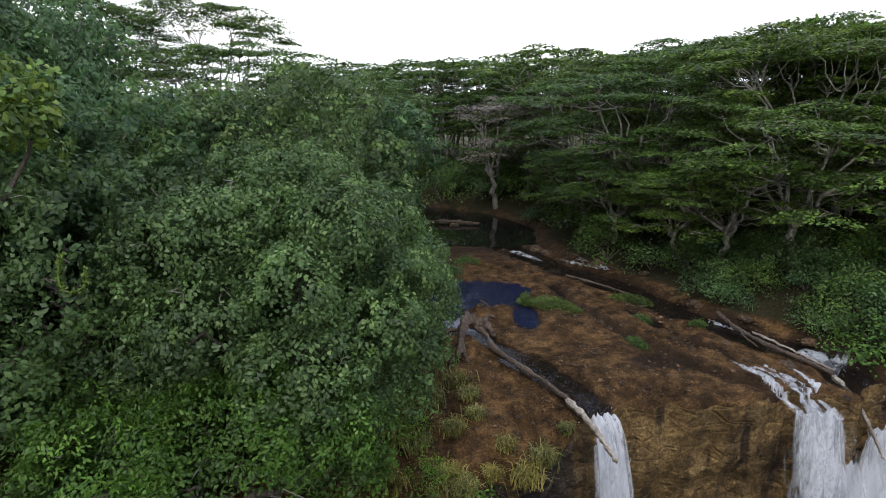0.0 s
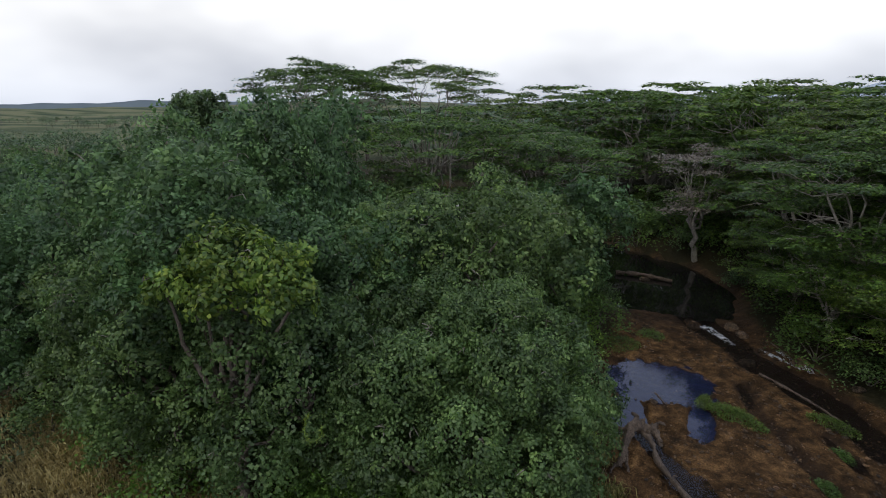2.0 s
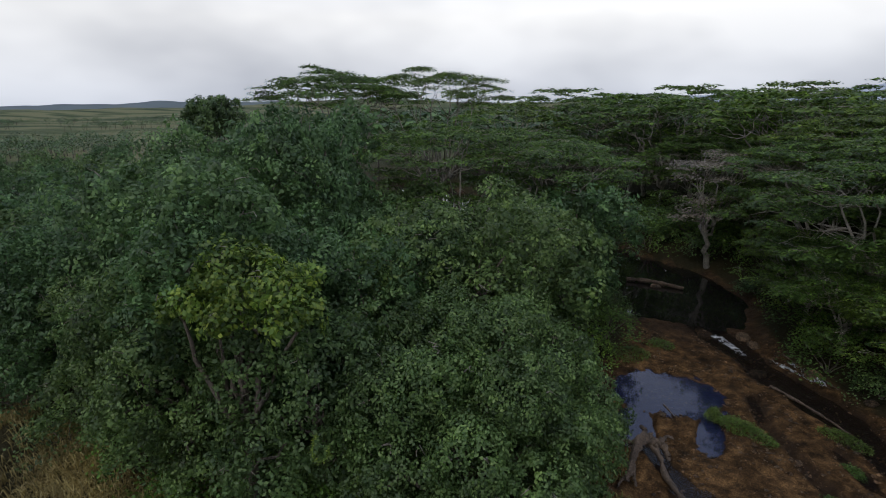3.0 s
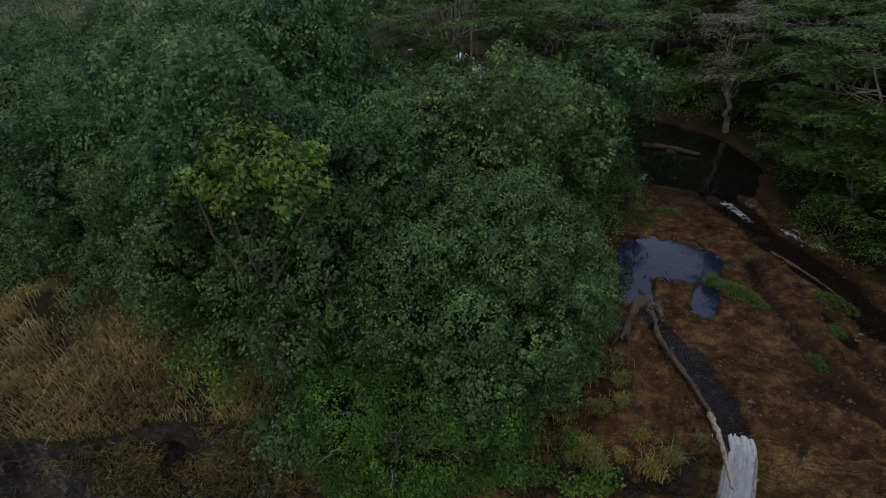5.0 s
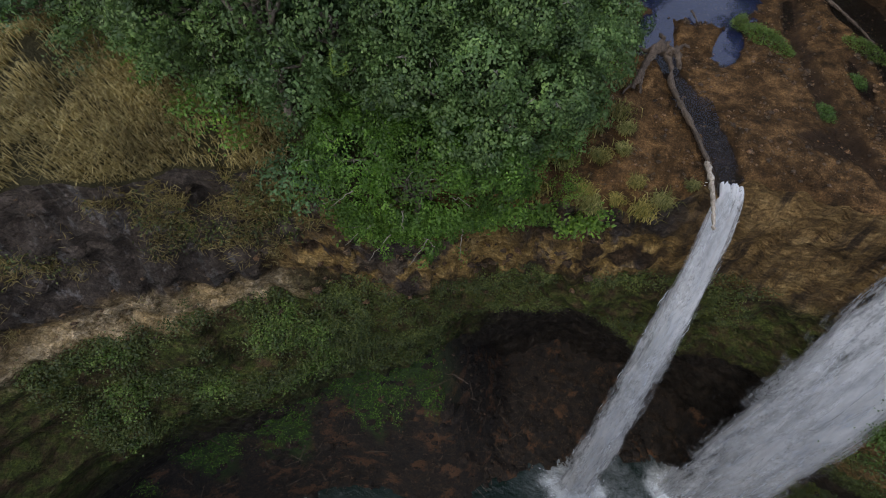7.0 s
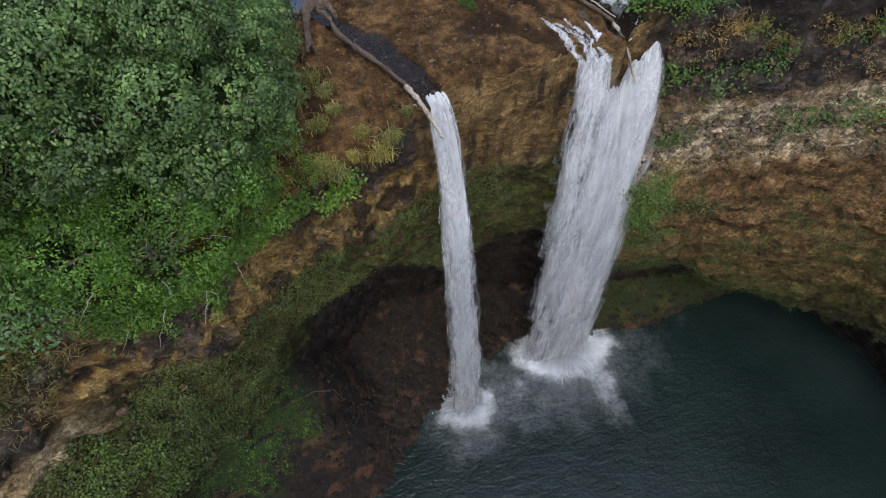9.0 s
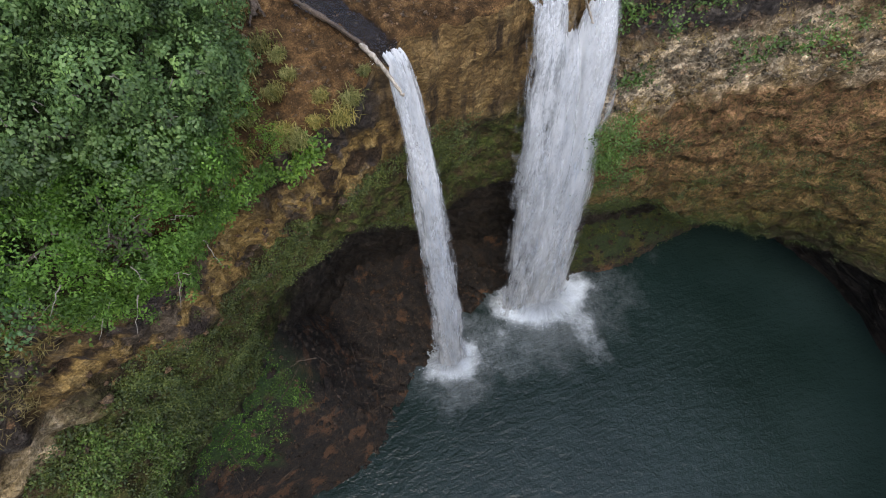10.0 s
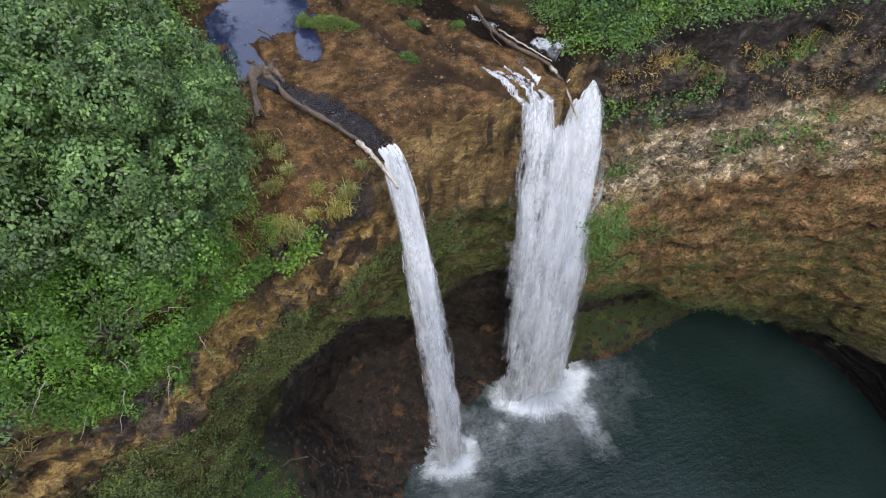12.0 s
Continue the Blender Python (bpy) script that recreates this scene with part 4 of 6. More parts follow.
right_fall = thing("waterfall", 0, 0, 0, "broad white waterfall in two merging streams", "waterfall", "twin waterfalls", "structure")
RA, RB = (16.75, 21.75, -0.75), (20.2, 22.0, -1.5)
RA_END, RB_END = (21.5, 22.8, POOL_Z), (25.0, 22.2, POOL_Z)
for top_, end_, seed_, lip_, w_, pinch_, inner_, gauze_, flare_ in ((RA, RA_END, 13, 0.15, 2.35, 0.0, M_FALL, 9.0, 0.78), (RB, RB_END, 23, -0.8, 2.5, 0.35, M_FALL_CORE, 6.4, 0.52)):
    water_sheet("curtain", right_fall, top_, end_, w_, 6.8, M_FALL, 0.1, seed_, 0.8, lip_, 0.85, pinch_, spread=flare_)
    water_sheet("curtain", right_fall, top_, end_, 0.88 * w_, 5.6, inner_, 0.5, seed_ + 1, 0.6, lip_, 0.85, pinch_, spread=flare_)
    water_sheet("veil", right_fall, top_, end_, w_, gauze_, M_VEIL, 0.8, seed_ + 2, 0.8, lip_, 0.85, pinch_, 0.8, spread=0.5)
    water_strands("strands", right_fall, top_, end_, 0.85 * w_, 6.0, 220, seed_ + 3, 0.34, 0.85)
water_sheet("curtain", right_fall, (18.45, 21.7, -3.4), (23.4, 22.3, POOL_Z), 0.9, 5.0, M_FALL_CORE, 0.6, 43, 0.7, 0.0, 0.85, spread=0.5)
splash("splash", right_fall, (RBASE[0] - 0.2, RBASE[1] - 0.4), 4.2, 5600, 19, 4.6)
mist_veil("mist", left_fall, LBASE, 6.0, 2.8, 2, (1.0, -2.5))
mist_veil("mist", right_fall, RBASE, 8.5, 3.6, 7, (1.5, -4.5))


# ---- trees ----
def crown_leaves(lobes, per_area, rc, per_clump, length, width, seed, low=-0.55, upness=0.45):
    """Sprays of leaves, each round the end of a twig, over a set of ellipsoids: centre and radii each. Also one random
    value for each spray, and a fixed dark one for the inner leaves, as painted shade.
    """
    rs = np.random.RandomState(seed)
    L = np.asarray(lobes, float)
    Q, D = [], []
    for k, (cx, cy, cz, rx, ry, rz) in enumerate(L):
        n = int(per_area * 4 * (rx * ry + ry * rz + rz * rx))
        d = rs.randn(n, 3)
        d /= np.linalg.norm(d, axis=1)[:, None]
        d = d[d[:, 2] > low]
        p = np.array([cx, cy, cz]) + d * np.array([rx, ry, rz]) * rs.uniform(0.74, 1.08, (len(d), 1))
        p = p + d * np.array([[1.2 * fbm(*(0.42 * v), 3) + 0.5 * noise.noise(Vector(v) * 0.95)] for v in p]) * min(1.0, rx / 3.0)
        keep_ = np.ones(len(p), bool)
        for m, o in enumerate(L):
            if m != k:
                keep_ &= np.sum(((p - o[:3]) / o[3:]) ** 2, 1) > 0.72
        Q.append(p[keep_])
        D.append(d[keep_])
    Q, D = np.concatenate(Q), np.concatenate(D)
    n, m = len(Q), per_clump
    axis = D * 0.7 + np.array([0, 0, upness]) + 0.35 * rs.randn(n, 3)
    axis /= np.linalg.norm(axis, axis=1)[:, None]
    ref = np.cross(axis, rs.randn(n, 3))
    ref /= np.linalg.norm(ref, axis=1)[:, None] + 1e-9
    side = np.cross(axis, ref)
    size = (rc * rs.uniform(0.55, 1.4, n))[:, None, None]
    a = rs.uniform(0, 6.283, (n, m))[..., None]
    q = rs.uniform(0.15, 1.0, (n, m))[..., None] ** 0.7
    ray = np.cos(a) * ref[:, None] + np.sin(a) * side[:, None]
    P = Q[:, None] + ray * q * size + axis[:, None] * size * (0.55 * (1 - q) - 0.25 * q * q + 0.22 * rs.randn(n, m)[..., None])
    N = axis[:, None] * 0.9 + ray * (0.15 + 0.5 * q) + 0.28 * rs.randn(n, m, 3)
    T = ray + axis[:, None] * 0.1
    Ps, Ns, Ts, S = [P.reshape(-1, 3)], [N.reshape(-1, 3)], [T.reshape(-1, 3)], [np.repeat(rs.rand(n), m)]
    # a sparse inner layer closes the gaps, crown shade painted into its darker colour
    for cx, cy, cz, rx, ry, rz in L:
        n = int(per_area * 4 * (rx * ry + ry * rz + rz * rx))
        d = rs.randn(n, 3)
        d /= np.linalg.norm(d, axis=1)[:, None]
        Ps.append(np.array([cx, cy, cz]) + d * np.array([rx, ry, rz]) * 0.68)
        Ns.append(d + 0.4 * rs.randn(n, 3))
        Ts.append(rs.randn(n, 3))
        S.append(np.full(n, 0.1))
    V, F = leaves(np.concatenate(Ps), np.concatenate(Ns), length, width, rs, 0.25, np.concatenate(Ts))
    return V, F, np.repeat(np.concatenate(S), 4)


def limb_path(a, b, sag, rs, n=7, wob=0.25):
    t = np.linspace(0, 1, n)[:, None]
    p = np.asarray(a) * (1 - t) + np.asarray(b) * t
    p = p + np.sin(t * math.pi) * np.array([[0, 0, sag]])
    w = rs.randn(n, 3) * wob
    w[0] = w[-1] = 0
    return p + w


def trunk_and_limbs(tree, height, lobes, radius, mat, rs, limbs=6):
    """The trunk and its limbs, each limb a part, reaching into the crown's lobes."""
    fork = np.array([0.3 * rs.randn(), 0.3 * rs.randn(), height * 0.3])
    V, F = tube(limb_path((0, 0, -0.4), fork, 0, rs, 7, 0.08), np.linspace(radius * 1.25, radius * 0.8, 7), 9, 0.05)
    link_mesh("trunk", V, F, mat, tree)
    for k in range(limbs):
        lo = lobes[k % len(lobes)]
        end = np.array(lo[:3]) + rs.uniform(-0.5, 0.5, 3) * np.array(lo[3:])
        V, F = tube(limb_path(fork - (0, 0, 0.2), end, 0.5, rs, 8, 0.25), np.linspace(radius * 0.6, 0.05, 8), 7, 0.05)
        link_mesh("limb", V, F, mat, tree)


BROAD = "broad-leaved tree with a dense rounded dark green crown"


def broadleaf(x, y, lobes, seed, mat, label, clumps=0.9, per=60, rc=0.62, length=0.23, width=0.17, group="broad-leaved trees"):
    rs = np.random.RandomState(seed)
    tree = thing("broadleaf_tree", x, y, ground_z(x, y), label, "tree", group)
    top = max(l[2] + l[5] for l in lobes)
    trunk_and_limbs(tree, top, lobes[:1] + lobes[1::3] if len(lobes) > 14 else lobes, min(0.035 * top, 0.25), M_BARK, rs, min(9, len(lobes) + 3))
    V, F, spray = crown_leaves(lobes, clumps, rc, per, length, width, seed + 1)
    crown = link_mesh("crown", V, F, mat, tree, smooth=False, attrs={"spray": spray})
    twigs = []
    for k in range(3 * len(lobes)):
        lo = np.array(lobes[k % len(lobes)])
        d = rs.randn(3)
        d[2] = abs(d[2])
        d /= np.linalg.norm(d)
        twigs.append(tube(limb_path(lo[:3] + d * lo[3:] * 0.7, lo[:3] + d * lo[3:] * 1.06, 0.1, rs, 5, 0.12), np.linspace(0.035, 0.008, 5), 3))
    link_mesh("twig_work", *join(twigs), M_BARK_PALE, crown)["kind"] = "stuff"
    return tree


def round_lobes(seed, height, radius, n=17):
    rs = np.random.RandomState(seed)
    out = [(0, 0, height * 0.62, radius * 0.66, radius * 0.66, height * 0.33)]
    for k in range(n):
        a = 6.283 * k / n + rs.uniform(-0.3, 0.3)
        q = radius * rs.uniform(0.40, 0.80)
        out.append((math.cos(a) * q, math.sin(a) * q, height * (0.26 + 0.56 * (k % 4) / 3 * rs.uniform(0.85, 1.1)), radius * rs.uniform(0.30, 0.44),
                    radius * rs.uniform(0.30, 0.44), height * rs.uniform(0.13, 0.21)))
    return out


def dome_lobes(centre, radii, n, r0, r1, seed, low=-0.45):
    """A core and many small sub-crowns spread over a dome, with valleys between."""
    rs = np.random.RandomState(seed)
    out = [(*centre, *(0.86 * q for q in radii))]
    for k in range(n):
        h = 1 - (1 - low) * (k + 0.5) / n
        a = 2.39996 * k + rs.uniform(-0.25, 0.25)
        q = math.sqrt(max(0.0, 1 - h * h))
        r = rs.uniform(r0, r1)
        out.append((centre[0] + radii[0] * q * math.cos(a), centre[1] + radii[1] * q * math.sin(a), centre[2] + radii[2] * h * rs.uniform(0.9, 1.06), r, r, r * rs.uniform(0.75, 1.0)))
    return out


# the big tree that leans out over the rim beside the thin fall
BIG = dome_lobes((-0.3, 1.6, 4.7), (5.3, 5.7, 5.8), 34, 1.2, 2.1, 3) + [(3.4, 0.2, 2.8, 2.0, 2.0, 2.3), (2.0, -1.6, 3.4, 2.4, 2.0, 2.6), (4.4, 4.0, 5.8, 2.0, 2.2, 2.2)]
broadleaf(-6.0, 18.8, BIG, 11, M_LEAF, "large broad-leaved tree leaning out over the cliff edge", 5.6, 30, 0.42, 0.16, 0.11)
FRESH = [(0.4, 0, 3.6, 4.4, 2.5, 3.0), (3.4, 1.6, 3.0, 2.2, 1.9, 2.5), (-3.6, -0.5, 2.8, 2.8, 2.0, 2.8), (-0.6, -0.9, 0.4, 3.2, 1.5, 1.8), (-2.4, -0.6, -0.8, 1.8, 1.0, 1.2),
         (1.6, -0.3, 5.2, 3.2, 1.9, 2.0), (-2.4, -0.8, 4.6, 2.6, 1.7, 1.8), (3.9, 1.0, 4.4, 1.6, 1.5, 1.7)]
fresh_tree = broadleaf(-7.4, 14.6, FRESH, 12, M_LEAF_FRESH, "bright green leafy tree overhanging the cliff edge", 5.8, 36, 0.46, 0.155, 0.08, "overhanging trees")
twig_rs = np.random.RandomState(9)
for q0, q1 in (((-2.0, -1.6, 0.2), (-3.0, -2.9, -0.5)), ((-2.6, -1.8, 0.0), (-3.3, -2.6, 0.5)), ((-0.6, -2.0, 0.6), (-1.4, -3.2, -0.6)), ((1.4, -1.8, 1.0), (0.9, -3.0, 0.1)), ((-3.6, -1.6, 1.6), (-4.4, -2.7, 1.9)),
               ((0.4, -2.2, 3.2), (1.0, -3.3, 3.3)), ((2.8, -0.8, 1.4), (3.2, -2.0, 0.7)), ((-2.2, -2.1, 3.4), (-2.9, -3.1, 3.0))):
    V, F = tube(limb_path(q0, q1, 0.05, twig_rs, 7, 0.035), np.linspace(0.034, 0.008, 7), 5, 0.08)
    link_mesh("branch", V, F, M_BARK_PALE, fresh_tree, "bare pale branch")
YEL = [(0.4, 0.4, 12.2, 1.7, 1.6, 1.2), (-1.5, -0.8, 10.9, 1.2, 1.1, 0.8), (2.4, 0.3, 12.0, 1.4, 1.3, 1.0), (0.6, -1.1, 10.8, 1.1, 1.0, 0.7), (3.4, -0.6, 11.0, 1.1, 1.0, 0.8), (-0.8, 0.6, 11.7, 1.2, 1.1, 0.9)]
broadleaf(-14.6, 15.2, YEL, 13, M_LEAF_YELLOW, "slender tree with yellow-green leaves", 4.2, 20, 0.45, 0.26, 0.16, "yellow-green trees")

variants = []
for s, (h, r) in enumerate(((11.8, 5.6), (12.6, 6.2), (10.6, 5.2))):
    variants.append(broadleaf(-13.5 - 9.5 * s, 23.5 - 1.5 * s, round_lobes(31 + s, h, r), 41 + s, M_LEAF, BROAD, 2.2, 22, 0.52, 0.23, 0.16))
variants[0].scale, variants[1].scale = (0.98, 0.98, 0.98), (1.22, 1.22, 1.22)
light = broadleaf(-36, 49, round_lobes(37, 11.5, 5.6), 47, M_LEAF, BROAD, 1.0, 18, 0.75, 0.38, 0.27)
LONE = dome_lobes((0, 0, 16.4), (4.2, 4.2, 3.4), 16, 1.2, 1.8, 6, -0.7)
broadleaf(-72, 75, LONE, 49, M_FAR_LEAF, "tall round-crowned dark tree above the low woods", 1.4, 18, 0.7, 0.4, 0.3)
VINED = "tall round-crowned tree draped with bright green vines"
for x_, y_, h_, s_ in ((13.0, 99.0, 18.6, 50), (35.5, 51.5, 17.4, 51), (40.5, 53.0, 17.0, 52)):
    broadleaf(x_, y_, dome_lobes((0, 0, h_ - 5.5), (3.6, 3.6, 5.0), 18, 1.3, 2.0, s_, -0.8), s_, M_LEAF_FRESH, VINED, 1.2, 18, 0.7, 0.4, 0.3, "vine-covered trees")
SPOTS = [(-12.2, 17.4, 0.86), (-19.5, 16.8, 0.80), (-25.5, 18.8, 0.86), (-33, 21, 0.92), (-9.5, 28, 0.98), (-20.5, 33, 1.05), (-29, 30, 1.15), (-18, 20, 1.0), (-14.5, 34, 0.98), (-38, 27, 1.0)]
FAR_SPOTS = [(-45, 23, 0.9), (-56, 38, 1.0), (-60, 27, 0.9), (-50, 47, 1.0), (-30, 40, 1.45), (-7.5, 37, 0.9), (-40, 37, 1.1), (-49, 31, 1.0), (-5.5, 46, 0.95), (-21, 40, 1.0), (-33, 38, 1.2),
             (-80, 45, 0.9), (-90, 60, 1.0), (-70, 64, 1.0), (-102, 48, 0.9), (-62, 74, 1.05), (-112, 70, 1.0), (-86, 80, 1.0), (-76, 96, 1.0), (-98, 96, 1.0), (-122, 92, 1.0), (-132, 62, 0.9), (-150, 80, 0.95), (-66, 50, 1.0), (-74, 34, 0.9), (-58, 60, 1.0), (-46, 58, 1.05)]
for k, (x, y, s) in enumerate(SPOTS + FAR_SPOTS):
    c = copy_thing(variants[k % 3] if k < len(SPOTS) else light, pose(x, y, ground_z(x, y), 0, 0, 70 * k))
    c.scale = (s, s, s)
tall = copy_thing(variants[2], pose(-23.4, 31.6, ground_z(-23.4, 31.6), 0, 0, 40))
tall.scale = (1.2, 1.2, 1.62)


def umbrella_tree(x, y, height, radius, seed, discs=30, per=300, leaf=None, size=0.47, label="flat-topped umbrella tree with layered feathery crown and pale limbs", skirt=0.4):
    """A spreading tree: arching pale limbs fan out to flat plates of fine leaves, which lie on a shallow dome with lower terraces round it."""
    rs = np.random.RandomState(seed)
    tree = thing("umbrella_tree", x, y, ground_z(x, y), label, "tree", "umbrella trees")
    fork = np.array([rs.randn() * 0.5, rs.randn() * 0.5, height * 0.30])
    V, F = tube(limb_path((0, 0, -0.4), fork, 0, rs, 7, 0.15), np.linspace(0.36, 0.24, 7), 8, 0.05)
    link_mesh("trunk", V, F, M_BARK_PALE, tree)
    mains = []
    for k in range(7):
        a = 6.283 * k / 7 + rs.uniform(-0.4, 0.4)
        q = radius * rs.uniform(0.3, 0.6)
        end = np.array([math.cos(a) * q, math.sin(a) * q, height * rs.uniform(0.68, 0.82)])
        path = limb_path(fork - (0, 0, 0.3), end, -0.5, rs, 8, 0.25)
        mains.append(path)
        V, F = tube(path, np.linspace(0.20, 0.06, 8), 6, 0.05)
        link_mesh("limb", V, F, M_BARK_PALE, tree)
    P, N, twigs, S = [], [], [], []
    low = int(discs * skirt)
    for k in range(discs):
        top_plate = k >= low
        if top_plate:
            q = radius * math.sqrt((k - low + 0.5) / (discs - low))
            a = 2.39996 * k + rs.uniform(-0.3, 0.3)
            z = height * (0.97 - 0.15 * (q / radius) ** 2.2) + 0.4 * rs.randn()
        else:
            q = radius * rs.uniform(0.45, 1.05)
            a = 6.283 * (k + rs.rand()) / max(low, 1) * 3
            z = height * rs.uniform(0.42, 0.74)
        c = np.array([math.cos(a) * q, math.sin(a) * q, z])
        near = min(mains, key=lambda m_: float(np.linalg.norm(m_[-1][:2] - c[:2])))
        a0 = near[-1 if top_plate else rs.randint(3, 6)]
        twigs.append(tube(limb_path(a0, c - (0, 0, 0.12), -0.25, rs, 6, 0.15), np.linspace(0.065, 0.012, 6), 3))
        rad = rs.uniform(1.3, 2.3) * max(1.0, radius / 8.0)
        for _ in range(4):
            b = rs.uniform(0, 6.283)
            twigs.append(tube(limb_path(c - (0, 0, 0.15), c + (math.cos(b) * rad * 0.7, math.sin(b) * rad * 0.7, -0.08), 0.1, rs, 4, 0.06), np.linspace(0.022, 0.006, 4), 3))
        b = rs.uniform(0, 6.283, per)
        t = rs.rand(per) ** 0.5 * rad
        lump = 1 + 0.22 * np.sin(b * 3 + k) + 0.16 * np.sin(b * 7 + 2.3 * k)
        cell = np.floor(b * 2.2) + 13 * np.floor(t / 0.75)
        lift = 0.13 * np.sin(cell * 12.9898 + k)
        P.append(c + np.stack([np.cos(b) * t * lump, np.sin(b) * t * lump, lift + 0.07 * rs.randn(per) - 0.16 * (t / rad) ** 2 * rad], 1))
        N.append(np.stack([0.25 * rs.randn(per) + 0.3 * np.cos(b) * t / rad, 0.25 * rs.randn(per) + 0.3 * np.sin(b) * t / rad, np.ones(per)], 1))
        S.append(0.5 + 0.5 * np.sin(cell * 78.233 + 1.7 * k))
    V, F = leaves(np.concatenate(P), np.concatenate(N), size, size * 0.5, rs, 0.12)
    crown = link_mesh("crown", V, F, leaf or M_FEATHER, tree, smooth=False, attrs={"spray": np.repeat(np.concatenate(S), 4)})
    link_mesh("twig_work", *join(twigs), M_BARK_PALE, crown)["kind"] = "stuff"
    return tree


umb = [umbrella_tree(23.2, 35.0, 10.5, 7.0, 71, 56, 320, None, 0.29, skirt=0.5), umbrella_tree(27.5, 41, 16.0, 8.6, 72, 70, 320, None, 0.33, skirt=0.5),
       umbrella_tree(-17.2, 46.5, 16.4, 9.0, 73, 66, 420, None, 0.30), umbrella_tree(16.5, 47, 13.5, 7.8, 74, 60, 380, None, 0.30, skirt=0.5),
       umbrella_tree(26, 92, 17, 9.2, 75, 64, 90, None, 0.68, skirt=0.55)]
umbrella_tree(-34.5, 54.5, 22.0, 8.8, 76, 54, 420, None, 0.30, "tall flat-topped umbrella tree standing above the canopy", 0.2)
umbrella_tree(-23.5, 59.5, 22.2, 9.0, 78, 54, 420, None, 0.30, "tall flat-topped umbrella tree standing above the canopy", 0.2)
UMB_SPOTS = [(34, 34, 0, 1.05), (30, 29.5, 0, 0.72), (41, 43, 1, 1.08), (24, 54, 1, 1.05), (36, 55, 2, 1.1), (50, 36, 1, 1.15), (15, 60, 3, 1.05), (21, 68, 2, 1.0),
             (31, 71, 1, 1.15), (46, 62, 4, 1.1), (60, 50, 4, 1.2), (15.5, 79, 4, 1.15), (1, 88, 4, 1.12), (-9, 55, 3, 1.05), (-13, 62, 3, 1.1), (-13.5, 76, 1, 1.2),
             (-46, 78, 4, 1.3), (-20, 76, 1, 1.25), (-20, 90, 4, 1.15), (-4, 98, 4, 1.16), (10, 104, 4, 1.16),
             (44, 86, 4, 1.15), (60, 76, 4, 1.15), (76, 60, 4, 1.2), (-34, 96, 4, 1.12), (38, 110, 4, 1.2), (64, 104, 4, 1.22), (86, 86, 4, 1.22), (4, 118, 4, 1.2), (-10, 106, 4, 1.1), (-27, 104, 4, 1.1), (17, 112, 4, 1.12), (30, 100, 4, 1.1), (46, 98, 4, 1.12), (52, 114, 4, 1.15), (-2, 110, 4, 1.08), (-40, 104, 4, 1.05),
             (-18, 114, 4, 1.18), (24, 122, 4, 1.2), (56, 30, 0, 1.1), (66, 38, 3, 1.2), (96, 62, 4, 1.3), (46, 29, 0, 0.9), (11.5, 70, 0, 0.85), (6, 80, 3, 0.95),
             (17.6, 39.5, 0, 0.62), (14.6, 44.5, 0, 0.66), (13.4, 50.5, 0, 0.62), (13.2, 56, 0, 0.66), (19.5, 36.5, 0, 0.7),
             (30, 35, 0, 0.9), (20, 42, 0, 0.8), (35, 28, 0, 0.55), (41, 26, 0, 0.6), (48, 64, 4, 1.1), (34, 84, 4, 1.1), (18, 88, 4, 1.1), (29.5, 52, 1, 1.08), (40, 54, 1, 1.08), (47, 50, 1, 1.16)]
for k, (x, y, v, s) in enumerate(UMB_SPOTS):
    if bank_masks(np.array(x), np.array(y)) > -0.3:
        continue
    c = copy_thing(umb[v], pose(x, y, ground_z(x, y), 0, 0, 47 * k))
    c.scale = (s, s, s)
umbrella_tree(7.0, 67.5, 13.0, 4.6, 81, 34, 150, M_DEAD_TWIG, 0.3, "leafless grey-brown tree on the far river bank")


# ---- undergrowth ----
def shrub(x, y, seed, height, radius, mat, label, group="undergrowth shrubs", count=2600, length=0.22, width=0.13):
    rs = np.random.RandomState(seed)
    ob = thing("shrub", x, y, ground_z(x, y), label, "shrub", group)
    stems = []
    for k in range(7):
        a = 6.283 * k / 7
        stems.append(tube(limb_path((0, 0, -0.2), (math.cos(a) * radius * 0.6, math.sin(a) * radius * 0.6, height * rs.uniform(0.5, 0.85)), 0.1, rs, 5, 0.08),
                          np.linspace(0.05, 0.012, 5), 5))
    link_mesh("stem", *join(stems), M_BARK, ob)["kind"] = "stuff"
    n = count // 26
    a, q = rs.uniform(0, 6.283, n), np.sqrt(rs.rand(n)) * radius
    top = height * np.sqrt(np.clip(1 - (q / radius) ** 2, 0.05, 1)) * rs.uniform(0.45, 1.05, n)
    c = np.stack([np.cos(a) * q, np.sin(a) * q, top], 1)
    P = np.repeat(c, 26, 0) + rs.randn(n * 26, 3) * 0.22 * radius ** 0.5 * np.array([1, 1, 0.8])
    P[:, 2] = np.maximum(P[:, 2], 0.05)
    N = rs.randn(n * 26, 3) * 0.5 + np.array([0, 0, 0.9]) + 0.4 * P / radius
    link_mesh("foliage", *leaves(P, N, length, width, rs), mat, ob, smooth=False, attrs={"spray": np.repeat(rs.rand(n), 104)})
    return ob


SH = "leafy green shrub in the undergrowth"
shrubs = [shrub(-13, 13.6, 91, 2.6, 2.4, M_LEAF, SH, count=1350), shrub(-18.5, 14.5, 92, 2.2, 2.6, M_LEAF_FRESH, SH, count=1350),
          shrub(23.5, 26.5, 93, 2.2, 2.3, M_LEAF, SH, count=1350), shrub(26.0, 30.5, 94, 3.2, 2.8, M_FEATHER, SH, count=1350)]
rs = np.random.RandomState(5)
placed = []


def grass_width(x):
    return 2.2 + 0.5 * max(0.0, -x - 15)


